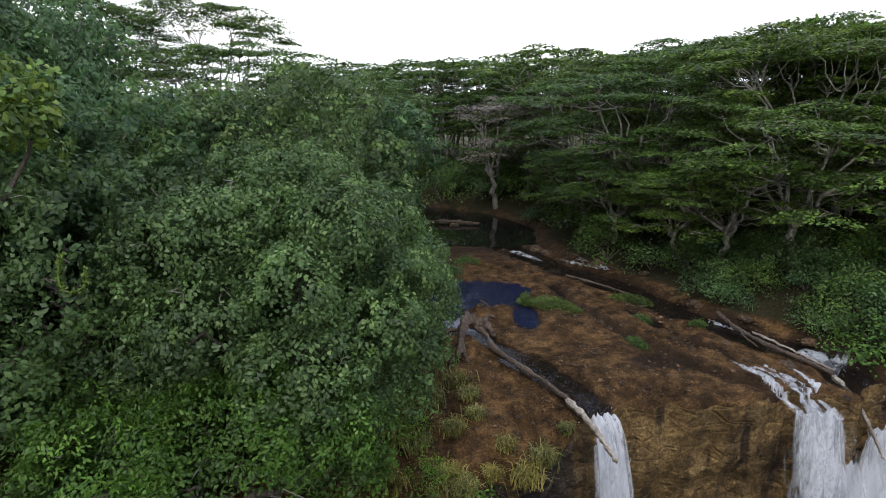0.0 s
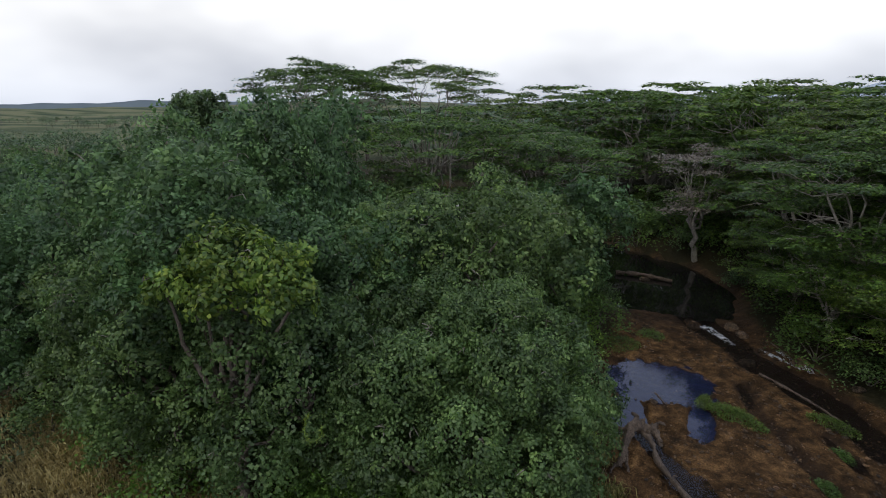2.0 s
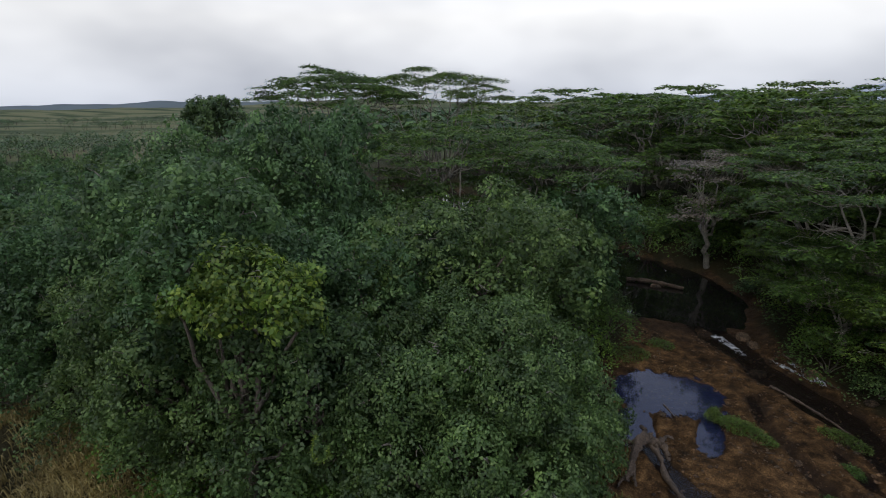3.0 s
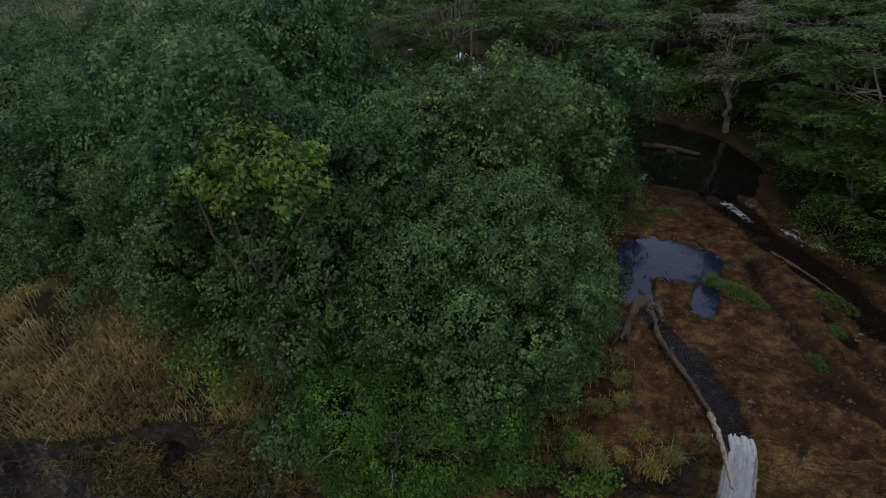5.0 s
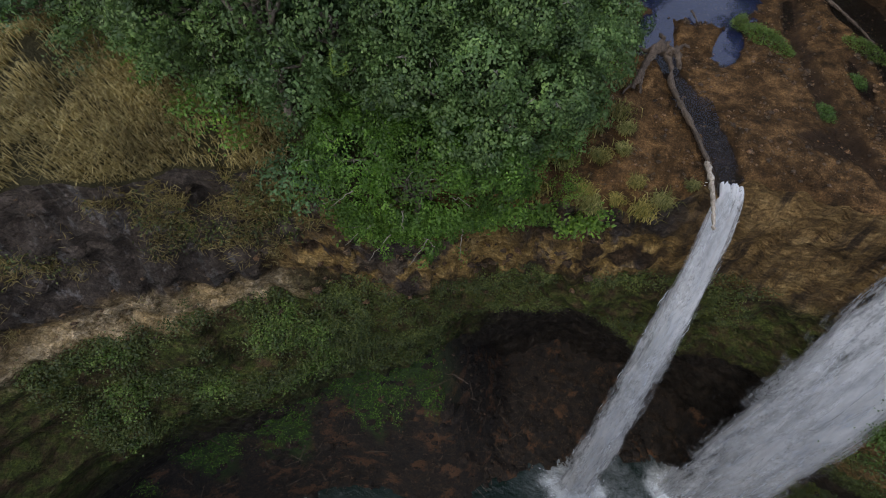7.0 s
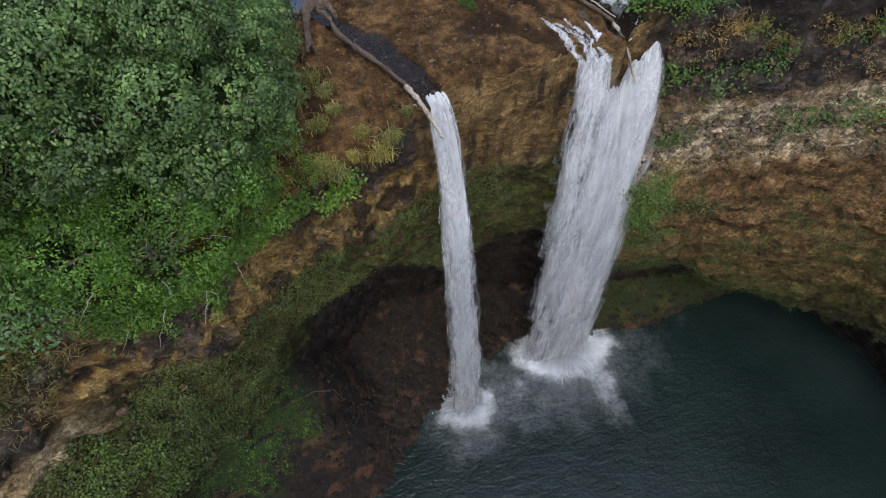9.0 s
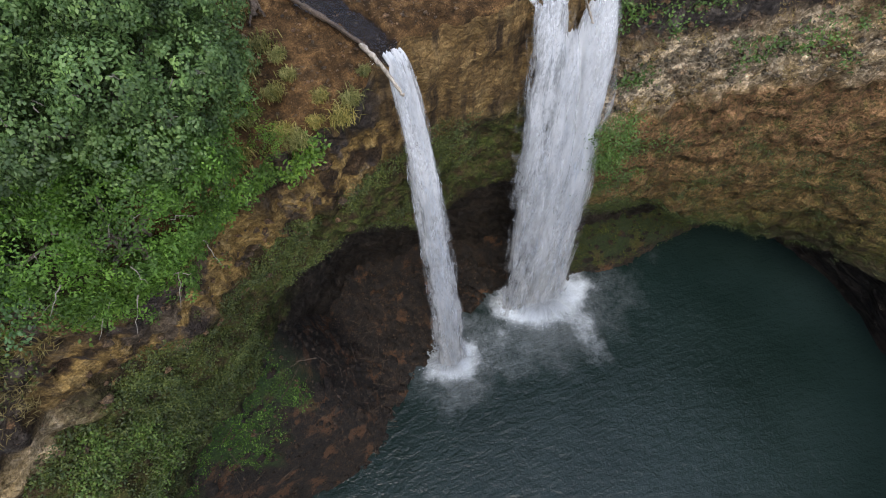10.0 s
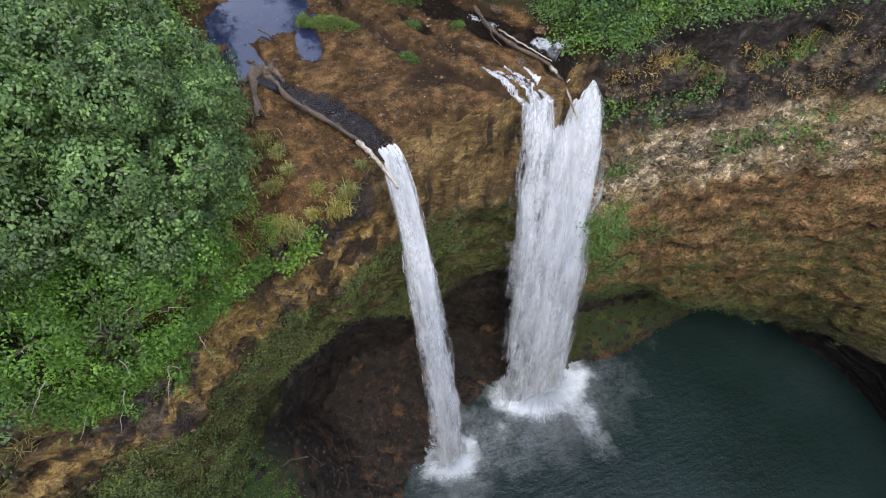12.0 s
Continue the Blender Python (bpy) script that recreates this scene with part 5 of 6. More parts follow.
def scatter(n, x0, x1, y0, y1, kinds, smin, smax, gap, edge_min=0.6, bank=-0.6):
    """Shrubs at uneven spacing over a stretch of bank, off the river bed and back from the rim."""
    tries = 0
    while n and tries < 6000:
        tries += 1
        x, y = rs.uniform(x0, x1), rs.uniform(y0, y1)
        a = math.atan2(x - CX, y - CY)
        least = grass_width(x) if edge_min is None else edge_min
        if math.hypot(x - CX, y - CY) - np.interp(a, ANGLES, rim_r) < least or bank_masks(np.array(x), np.array(y)) > bank:
            continue
        if any((x - p) ** 2 + (y - q) ** 2 < gap * gap for p, q in placed):
            continue
        placed.append((x, y))
        s = rs.uniform(smin, smax)
        c = copy_thing(shrubs[kinds[rs.randint(len(kinds))]], pose(x, y, ground_z(x, y), 0, 0, rs.uniform(0, 360)))
        c.scale = (s, s, s * rs.uniform(0.8, 1.2))
        n -= 1


scatter(22, -30, -9, 12, 22, (0, 1, 0), 0.6, 1.1, 1.9, None)
scatter(14, -48, -28, 14, 28, (0, 1), 0.7, 1.1, 2.6, None)
scatter(22, 15.5, 30, 25, 44, (2, 3, 3), 0.5, 1.0, 2.0, 0.9)
scatter(24, 22, 56, 19, 30, (1, 2, 3), 0.6, 1.0, 2.0, 0.5)
scatter(34, 16.5, 31, 26, 39, (0, 2, 2), 0.5, 0.95, 1.3, 0.8)
for k, a in enumerate(np.radians(np.arange(12.5, 62, 0.8))):
    q = float(np.interp(a, ANGLES, rim_r)) + rs.uniform(0.3, 2.2)
    x, y = CX + q * math.sin(a), CY + q * math.cos(a)
    c = copy_thing(shrubs[(1, 2, 3, 2)[k % 4]], pose(x, y, ground_z(x, y) - 0.2, 0, 0, 60 * k))
    s = rs.uniform(0.55, 1.05)
    c.scale = (s, s, s * 0.85)
for k, (x, y, s) in enumerate([(-1.8, 20.8, 0.5), (-0.7, 18.9, 0.4), (-2.4, 23.6, 0.6), (-2.0, 27.4, 0.6), (-1.8, 30.5, 0.6)]):
    c = copy_thing(shrubs[1], pose(x, y, ground_z(x, y) - 0.1, 0, 0, 80 * k))
    c.scale = (s, s, s)
scatter(22, 10.5, 24, 40, 66, (3, 3, 2), 0.9, 1.5, 2.4)
scatter(22, -9, 1, 28, 66, (0, 1, 3), 0.6, 1.2, 2.2)
scatter(26, -22, 14, 66, 92, (3, 0), 1.0, 1.9, 2.6)


def grass_patch(name, P, height, width, lean, mat, label, kind="stuff", axis=None, seed=1):
    r = np.random.RandomState(seed)
    ob = link_mesh(name, *blades(P, height, width, lean, r, axis), mat, smooth=False)
    return tagged(ob, label, "grass", kind=kind)


# dry grass on the slope above the bare rock wall
pts = []
while len(pts) < 22000:
    x, y = rs.uniform(-44, -14), rs.uniform(3, 24)
    a = math.atan2(x - CX, y - CY)
    e = math.hypot(x - CX, y - CY) - np.interp(a, ANGLES, rim_r)
    dense = 0.55 + 0.9 * fbm(x * 0.25, y * 0.25, 2.0, 3)
    if e < 0.1 or e > grass_width(x) + 0.8 + 2 * fbm(x * 0.2, y * 0.2) or rs.rand() > dense or x > -14.5:
        continue
    pts.append((x, y, ground_z(x, y) - 0.03))
grass_patch("dry_grass", np.array(pts), 1.15, 0.030, 0.75, M_GRASS_DRY, "tall dry straw-coloured grass on the slope", axis=(0.35, -0.5, 0))


def grass_tuft(x, y, radius, height, seed, mat=None, n=260):
    r = np.random.RandomState(seed)
    ob = thing("grass_tuft", x, y, ground_z(x, y), "tuft of yellow-green grass on the bare bank", "grass tuft", "grass tufts")
    P = np.concatenate([r.randn(n, 2) * radius * 0.4, np.full((n, 1), -0.05)], 1)
    link_mesh("grass_blade", *blades(P, height * 1.15, 0.024, 0.85, r, (0, -0.25, 0)), mat or M_GRASS_GREEN, ob, smooth=False)["kind"] = "stuff"
    return ob


for k, (x, y, q, h) in enumerate([(3.3, 19.3, 0.8, 0.9), (4.1, 19.9, 0.6, 0.9), (0.7, 18.8, 0.8, 0.9), (0.1, 19.3, 0.6, 0.8), (0.5, 24.2, 0.8, 0.7), (-0.6, 22.8, 0.9, 0.8),
                                  (1.2, 23.2, 0.5, 0.6), (-1.2, 24.6, 0.9, 0.8), (1.9, 19.4, 0.4, 0.6), (-1.4, 20.2, 0.8, 0.8), (-2.2, 18.2, 0.9, 0.8), (-0.2, 26.4, 0.7, 0.6),
                                  (5.2, 20.7, 0.3, 0.5), (-1.6, 22.0, 1.0, 0.9), (-0.9, 24.0, 0.9, 0.8), (-1.9, 26.0, 1.0, 0.9), (0.4, 21.2, 0.7, 0.7), (-2.6, 20.2, 1.0, 0.9), (1.4, 21.8, 0.5, 0.5), (2.6, 20.4, 0.5, 0.6), (22.4, 24.2, 0.6, 0.9), (24.4, 23.9, 0.7, 0.9), (27.2, 23.2, 0.7, 0.9), (29.4, 23.0, 0.7, 0.9)]):
    grass_tuft(x, y, q, h, 200 + k, M_GRASS_DRY if x > 22 else None)


def terrace_bush(x, y, rx, ry, h, turn, seed, n=1500):
    r = np.random.RandomState(seed)
    ob = thing("low_bush", x, y, ground_z(x, y), "low bright green bush growing on the river rock", "bush", "low bushes on the river rock", turn=turn)
    a, q = r.uniform(0, 6.283, n), np.sqrt(r.rand(n))
    P = np.stack([np.cos(a) * q * rx, np.sin(a) * q * ry, h * (1.05 - q ** 2) * r.uniform(0.2, 1, n)], 1) + 0.06 * r.randn(n, 3)
    N = r.randn(n, 3) * 0.6 + (0, 0, 0.8)
    link_mesh("foliage", *leaves(P, N, 0.15, 0.05, r), M_BUSH, ob, smooth=False)
    stems = [tube(limb_path((0.5 * rx * math.cos(t), 0.5 * ry * math.sin(t), -0.1), (0.6 * rx * math.cos(t), 0.6 * ry * math.sin(t), h * 0.7), 0, r, 4, 0.02),
                  (0.02, 0.016, 0.012, 0.006), 4) for t in np.linspace(0, 6.283, 9)]
    link_mesh("stem", *join(stems), M_BARK, ob)["kind"] = "stuff"
    return ob


for k, q in enumerate([(5.55, 34.3, 0.5, 0.55, 0.75, 0, 900), (7.2, 33.1, 2.0, 0.75, 0.7, -37, 2600), (10.75, 28.3, 0.85, 0.6, 0.55, -20, 1300), (12.2, 31.4, 0.8, 0.5, 0.45, -30, 900),
                       (12.6, 34.3, 1.5, 0.7, 0.5, -40, 1300), (-0.2, 41.5, 1.8, 1.4, 0.7, 30, 1800), (14.9, 29.6, 0.5, 0.4, 0.35, 0, 500), (2.2, 44.5, 1.2, 0.9, 0.6, 0, 1000)]):
    terrace_bush(*q[:6], 300 + k, q[6])


# ---- driftwood ----
def driftwood(name, label, pieces, group="driftwood logs"):
    ob = thing(name, *pieces[0][1][0][:2], 0, label, "log", group)
    base = Vector(ob.location)
    main_part = None
    for k, (nm, pts_, r0, r1, mat) in enumerate(pieces):
        p = curve_at(pts_, np.linspace(0, 1, 26)) - np.array(base)
        knots = np.random.RandomState(k + 50)
        V, F = tube(p + 0.02 * knots.randn(26, 3), np.linspace(r0, r1, 26) * (1 + 0.16 * knots.randn(26)), 12, 0.10, k, 0.22)
        made = link_mesh(nm, V, F, mat, main_part if nm == "root" and main_part else ob)
        main_part = main_part or made
    return ob


driftwood("driftwood_log", "weathered driftwood trunk with forked roots lying along the stream",
          [("trunk", [(1.7, 29.0, 0.75), (2.3, 28.4, 0.6), (2.75, 26.8, 0.3), (3.9, 24.9, 0.15), (4.8, 23.3, 0.1), (5.6, 21.8, 0.0)], 0.20, 0.115, M_LOG),
           ("bleached_end", [(5.55, 21.9, 0.0), (6.0, 20.4, -0.05), (6.3, 19.2, -0.2), (6.55, 18.1, -0.45)], 0.13, 0.075, M_LOG_PALE),
           ("root", [(1.75, 29.0, 0.95), (1.25, 28.3, 1.2), (1.0, 27.2, 0.9), (0.75, 26.0, 0.15)], 0.32, 0.15, M_LOG),
           ("root", [(1.0, 27.0, 0.6), (1.15, 26.3, 0.25), (1.25, 25.9, 0.05)], 0.14, 0.05, M_LOG),
           ("root", [(1.7, 29.1, 0.8), (1.0, 29.3, 0.45), (0.2, 29.6, 0.15), (-0.7, 29.5, 0.1)], 0.16, 0.04, M_LOG),
           ("root", [(1.9, 29.0, 0.9), (2.5, 29.1, 0.9), (2.9, 28.3, 0.4)], 0.26, 0.1, M_LOG),
           ("root", [(1.6, 29.0, 0.9), (1.5, 29.6, 1.2), (1.2, 30.1, 1.1)], 0.16, 0.05, M_LOG), ("root", [(2.2, 28.8, 0.8), (2.7, 29.5, 1.1), (3.1, 29.7, 0.9)], 0.14, 0.04, M_LOG),
           ("root", [(0.85, 26.4, 0.3), (0.5, 25.9, 0.15), (0.35, 25.4, 0.1)], 0.1, 0.04, M_LOG)])
driftwood("driftwood_log", "pale driftwood branch hanging over the lip of the wide fall",
          [("trunk", [(16.7, 30.8, 0.5), (16.5, 28.6, 0.5), (16.8, 26.7, 0.5), (17.25, 25.3, 0.5), (17.9, 24.2, 0.4), (18.4, 23.3, 0.2)], 0.16, 0.10, M_LOG),
           ("bleached_end", [(18.4, 23.3, 0.2), (18.8, 22.65, -0.4), (19.15, 22.05, -1.2), (19.75, 21.3, -2.9)], 0.10, 0.045, M_LOG_PALE),
           ("branch", [(16.9, 27.6, 0.6), (17.3, 26.1, 0.65), (17.9, 24.9, 0.5), (18.6, 23.6, 0.3)], 0.05, 0.025, M_LOG_PALE),
           ("branch", [(16.6, 28.2, 0.5), (16.2, 27.2, 0.6), (16.4, 26.2, 0.4)], 0.05, 0.02, M_LOG)])
driftwood("driftwood_log", "dark fallen log across the upstream shallows",
          [("trunk", [(-1.5, 61.5, 0.35), (1.2, 61.2, 0.45), (4.4, 60.2, 0.3)], 0.32, 0.2, M_LOG)])
driftwood("driftwood_log", "thin dead branch lying beside the river channel",
          [("trunk", [(9.6, 39.8, 0.3), (11.6, 37.2, 0.3), (13.1, 35.0, 0.2)], 0.14, 0.05, M_LOG)])
driftwood("driftwood_log", "pale tangle of dead branches at the river bank",
          [("branch", [(11.0, 44.5, 0.9), (12.4, 42.0, 0.5), (13.8, 40.0, 0.3)], 0.07, 0.02, M_LOG), ("branch", [(11.9, 42.6, 0.4), (13.1, 41.4, 0.6), (14.1, 39.6, 0.4)], 0.05, 0.015, M_LOG)])
driftwood("driftwood_log", "small dry stick standing in the shallow pool", [("trunk", [(2.6, 34.7, 0.25), (3.0, 34.0, 0.15), (3.5, 33.2, 0.05)], 0.07, 0.02, M_LOG)])


# ---- white water on the river ----
def rapid(path, w0, w1, seed, count=30, broken=0.0):
    """Broken white water: many short foam ropes along the flow."""
    r_ = np.random.RandomState(seed)
    out = []
    u = np.linspace(0, 1, 60)
    c = curve_at(path, u)
    d = np.gradient(c, axis=0)
    side = np.stack([d[:, 1], -d[:, 0], 0 * u], 1) / (np.linalg.norm(d[:, :2], axis=1)[:, None] + 1e-9)
    V, E = np.zeros((9, 60, 3)), np.zeros((9, 60))
    for i, s in enumerate(np.linspace(-1, 1, 9)):
        for j in range(60):
            w = (w0 + (w1 - w0) * u[j]) * (1 + 0.5 * fbm(u[j] * 7, seed, 1.0, 3)) * 0.6
            p = c[j] + side[j] * w * (s + 0.35 * fbm(u[j] * 5, seed, 4.0, 3))
            top = ground_z(p[0], p[1]) + 0.05 + 0.05 * (1 - s * s)
            V[i, j] = (p[0], p[1], max(p[2], top) if p[2] > -0.5 else p[2] + 0.06 * (1 - s * s))
            hole = max(0.0, broken * (fbm(p[0] * 2.4, p[1] * 2.4, seed, 4) + 0.45))
            E[i, j] = min(1.0, max(0.0, (abs(s) - 0.45) * 1.8, 1 - 8 * u[j], hole, (1 - 10 * (1 - u[j])) if broken > 0.6 else 0))
    ob = link_mesh("rapid", V.reshape(-1, 3), grid_faces(9, 60), M_FALL, attrs={"edge": E.ravel()})
    for k in range(count):
        u0 = r_.uniform(0.1, 0.9)
        t = np.linspace(u0, min(1, u0 + r_.uniform(0.03, 0.09)), 6)
        q = curve_at(path, t) + np.array([r_.randn(), r_.randn(), 0]) * (w0 + (w1 - w0) * u0) * 0.25 + 0.02 * r_.randn(6, 3)
        q[:, 2] = [max(z, ground_z(x, y) + 0.07) if z > -0.5 else z + 0.06 for x, y, z in q]
        out.append(tube(q, r_.uniform(0.006, 0.014) * np.array([0.2, 0.8, 1, 0.9, 0.6, 0.1]), 4, 0.3, r_.randint(9999)))
    link_mesh("foam_flecks", *join(out), M_FOAM, ob)["kind"] = "stuff"
    return tagged(ob, "white broken water running over the river rock", "water", kind="structure")


rapid([(6.6, 48.6, 0.12), (7.4, 47.2, 0.08), (8.6, 45.2, 0.0)], 0.9, 0.5, 1, 50, 1.0)
rapid([(14.5, 25.1, 0.1), (14.95, 23.6, 0.0), (15.4, 22.6, -0.35), (16.1, 21.75, -0.95)], 0.10, 0.55, 2, 30, 0.55)
rapid([(15.7, 24.5, 0.1), (16.1, 23.5, 0.0), (16.6, 22.5, -0.4), (17.0, 21.75, -1.0)], 0.08, 0.5, 3, 25, 0.55)
rapid([(16.7, 23.8, 0.05), (16.95, 23.0, -0.2), (17.4, 22.3, -0.7), (17.9, 21.7, -1.2)], 0.08, 0.8, 4, 25, 0.55)
rapid([(14.9, 24.2, 0.05), (15.6, 23.2, -0.05), (16.3, 22.4, -0.45), (16.6, 21.75, -1.0)], 0.06, 0.6, 9, 25, 0.55)
rapid([(18.9, 26.5, 0.1), (19.4, 25.5, -0.05), (20.1, 24.5, -0.65), (20.6, 23.7, -1.4)], 0.9, 1.9, 5, 90, 0.15)
rapid([(10.3, 44.4, 0.05), (11.5, 42.8, 0.0), (12.6, 41.4, -0.02)], 0.35, 0.3, 6, 60, 1.5)
rapid([(11.2, 44.2, 0.05), (12.3, 42.4, 0.0), (13.2, 40.8, -0.02)], 0.25, 0.3, 8, 40, 1.5)
rapid([(16.0, 31.0, 0.05), (16.8, 29.8, 0.0), (17.4, 28.8, 0.0)], 0.5, 0.4, 7, 30, 1.6)

# ---- stones, rubble and cliff plants ----
P = []
while len(P) < 5200:
    x, y = rs.uniform(-3, 20), rs.uniform(18, 48)
    e = math.hypot(x - CX, y - CY) - np.interp(math.atan2(x - CX, y - CY), ANGLES, rim_r)
    if e > 0.3 and bank_masks(np.array(x), np.array(y)) > -0.5 and fbm(x * 0.4, y * 0.4, 6.0, 3) > -0.1:
        P.append((x, y, ground_z(x, y) + 0.01))
ob = link_mesh("river_stones", *rocks(np.array(P), 0.03 + 0.11 * rs.rand(len(P)) ** 5, rs), M_STONE, smooth=False)
tagged(ob, "scattered brown stones on the river rock", "stones", kind="stuff")

pick = rs.randint(0, 420 * NT, 4600)
Q = TV.reshape(-1, 3)[pick]
Q = Q[(Q[:, 2] > POOL_Z - 0.3)]
ob = link_mesh("talus_rubble", *rocks(Q, 0.07 + 0.55 * rs.rand(len(Q)) ** 8, rs), M_RUBBLE, smooth=False)
tagged(ob, "dark wet boulders and rubble along the pool", "rubble", kind="stuff")
Q = TV[60:300, 4:80].reshape(-1, 3)
Q = Q[rs.randint(0, len(Q), 5200)] + rs.randn(5200, 3) * np.array([0.4, 0.4, 0.05])
Q = Q[Q[:, 2] > POOL_Z]
ob = link_mesh("slope_litter", *rocks(Q, 0.05 + 0.16 * rs.rand(len(Q)) ** 3, rs, 0.5), M_LITTER, smooth=False)
tagged(ob, "brown stones and broken wood littering the slope", "rubble", kind="stuff")
for k in range(120):
    i, j = rs.randint(80, 235), int(6 + 54 * rs.rand() ** 1.4)
    a, ln = rs.uniform(0, 3.14), rs.uniform(1.2, 4.0)
    c = TV[i, j] + (0, 0, 0.35)
    dx, dy = math.cos(a) * ln * 0.5, math.sin(a) * ln * 0.5
    driftwood("driftwood_stick", "grey driftwood stick washed up on the rubble slope",
              [("stick", [(c[0] - dx, c[1] - dy, c[2] + 0.5 * rs.randn()), (c[0], c[1], c[2]), (c[0] + dx, c[1] + dy, c[2] + 0.5 * rs.randn())], rs.uniform(0.03, 0.07), 0.015, M_LOG)], "driftwood sticks")


def cliff_cover(name, mask, n, per, spread, length, width, mat, label, seed, lean=0.5):
    """Small leafy plants rooted on chosen parts of the cliff."""
    r = np.random.RandomState(seed)
    idx = np.flatnonzero(mask.ravel())
    idx = idx[r.randint(0, len(idx), n)]
    C = CV.reshape(-1, 3)[idx]
    out = np.stack([CX - C[:, 0], CY - C[:, 1], np.zeros(n)], 1)
    out /= np.linalg.norm(out, axis=1)[:, None]
    P = np.repeat(C + out * 0.12, per, 0) + r.randn(n * per, 3) * spread * np.array([1, 1, 0.8])
    N = np.repeat(out, per, 0) * lean + np.array([0, 0, 0.7]) + 0.45 * r.randn(n * per, 3)
    ob = link_mesh(name, *leaves(P, N, length, width, r), mat, smooth=False, attrs={"spray": np.repeat(r.rand(n), 4 * per)})
    return tagged(ob, label, "plants", kind="stuff")


clump = np.array([fbm(x * 0.22, y * 0.22, z * 0.3, 4) for x, y, z in CV.reshape(-1, 3)]).reshape(CV.shape[:2])
ang = np.degrees(ANGLES)[:, None]
zz = CV[:, :, 2]
cliff_cover("cliff_moss_plants", (zz < -9) & (zz > -21) & (ang > -62) & (ang < -2) & (clump > 0.02), 2600, 12, 0.2, 0.13, 0.08, M_MOSS, "low green plants and moss on the wet cliff band", 61)
cliff_cover("cliff_moss_plants", (zz < -20) & (zz > -42) & (ang > 16) & (ang < 75) & (clump > 0.02), 2600, 12, 0.3, 0.14, 0.08, M_MOSS, "low green plants and moss on the shaded far wall", 62)
cliff_cover("cliff_bushes", (zz < -14) & (zz > -24) & (ang > 14.5) & (ang < 27) & (clump > -0.15), 420, 18, 0.55, 0.19, 0.11, M_BUSH, "dark green bushes growing on the cliff by the wide fall", 63)
cliff_cover("cliff_bushes", (zz < -2) & (zz > -14) & (ang > 14) & (ang < 70) & (clump > 0.25), 200, 16, 0.35, 0.26, 0.15, M_BUSH, "scattered bushes rooted in the dark cliff", 64)
cliff_cover("cliff_dry_plants", (zz < -1) & (zz > -14) & (ang > 14) & (ang < 75) & (clump < -0.2), 420, 14, 0.28, 0.24, 0.03, M_GRASS_DRY, "dry straw-coloured grass on the cliff ledges", 65)
cliff_cover("cliff_dry_plants", (zz < -1) & (zz > -9) & (ang > -74) & (ang < -50) & (clump > 0.2), 240, 16, 0.28, 0.48, 0.03, M_GRASS_DRY, "dry plants on the bare rock wall", 66, 0.9)
cliff_cover("cliff_dry_plants", (zz < 0.2) & (zz > -3.5) & (ang > -76) & (ang < -47) & (clump > 0.05), 200, 16, 0.28, 0.55, 0.03, M_GRASS_DRY, "dry grass hanging over the near rock wall", 73, 1.2)
cliff_cover("cliff_bushes", (zz < -0.5) & (zz > -5.5) & (ang > -76) & (ang < -47) & (clump > 0.18), 150, 22, 0.4, 0.17, 0.10, M_MOSS, "small olive-green bushes along the top of the near rock wall", 74)
cliff_cover("cliff_bushes", (zz < -11.5) & (zz > -23) & (ang > -76) & (ang < -46) & (clump > -0.22), 2600, 18, 0.34, 0.18, 0.10, M_MOSS, "thick green growth under the near rock wall", 67)
cliff_cover("cliff_bushes", (zz < -12.5) & (zz > -22) & (ang > -76) & (ang < -50) & (clump > 0.18), 420, 24, 0.45, 0.2, 0.12, M_BUSH, "dark green bushes under the near rock wall", 75)
cliff_cover("cliff_moss_plants", (zz < -19) & (zz > -27) & (ang > -72) & (ang < -37) & (clump > -0.3), 1500, 12, 0.3, 0.17, 0.09, M_MOSS, "green plants joining the wall and the slope", 76)
cliff_cover("cliff_bushes", (zz < 0) & (zz > -4) & (ang > -45) & (ang < -22) & (clump > -0.2), 500, 20, 0.35, 0.24, 0.14, M_LEAF_FRESH, "green leaves hanging below the cliff edge", 68)

cliff_cover("cliff_dry_plants", (zz < 0.2) & (zz > -3.2) & (ang > 15) & (ang < 75) & (clump > 0.1), 170, 16, 0.3, 0.42, 0.025, M_GRASS_DRY, "dry straw-coloured grass hanging from the cliff top", 71, 1.2)
cliff_cover("cliff_bushes", (zz < 0) & (zz > -4.5) & (ang > 20) & (ang < 70) & (clump > 0.25), 160, 20, 0.4, 0.2, 0.12, M_BUSH, "green leaves hanging below the far cliff edge", 72)

# loose stones bedded in the pale band and along the near rock wall
def bedded_stones(mask, n, size, mat, label, seed):
    r = np.random.RandomState(seed)
    idx = np.flatnonzero(mask.ravel())
    C = CV.reshape(-1, 3)[idx[r.randint(0, len(idx), n)]] + 0.15 * r.randn(n, 3)
    ob = link_mesh("bedded_stones", *rocks(C, size * (0.4 + r.rand(n) ** 3 * 2.0), r), mat, smooth=False)
    tagged(ob, label, "stones", kind="stuff")


bedded_stones((zz < -7.8) & (zz > -14) & (ang > 13) & (ang < 72), 1300, 0.17, M_BAND, "angular pale stones bedded in the tan cliff band", 91)
bedded_stones((zz < -1.5) & (zz > -7) & (ang > 14) & (ang < 72), 450, 0.16, M_STONE, "brown angular stones bedded in the dark upper cliff", 92)
bedded_stones((zz < -1.0) & (zz > -13) & (ang > -72) & (ang < -20), 450, 0.15, M_STONE, "brown stones bedded in the near rock wall", 93)

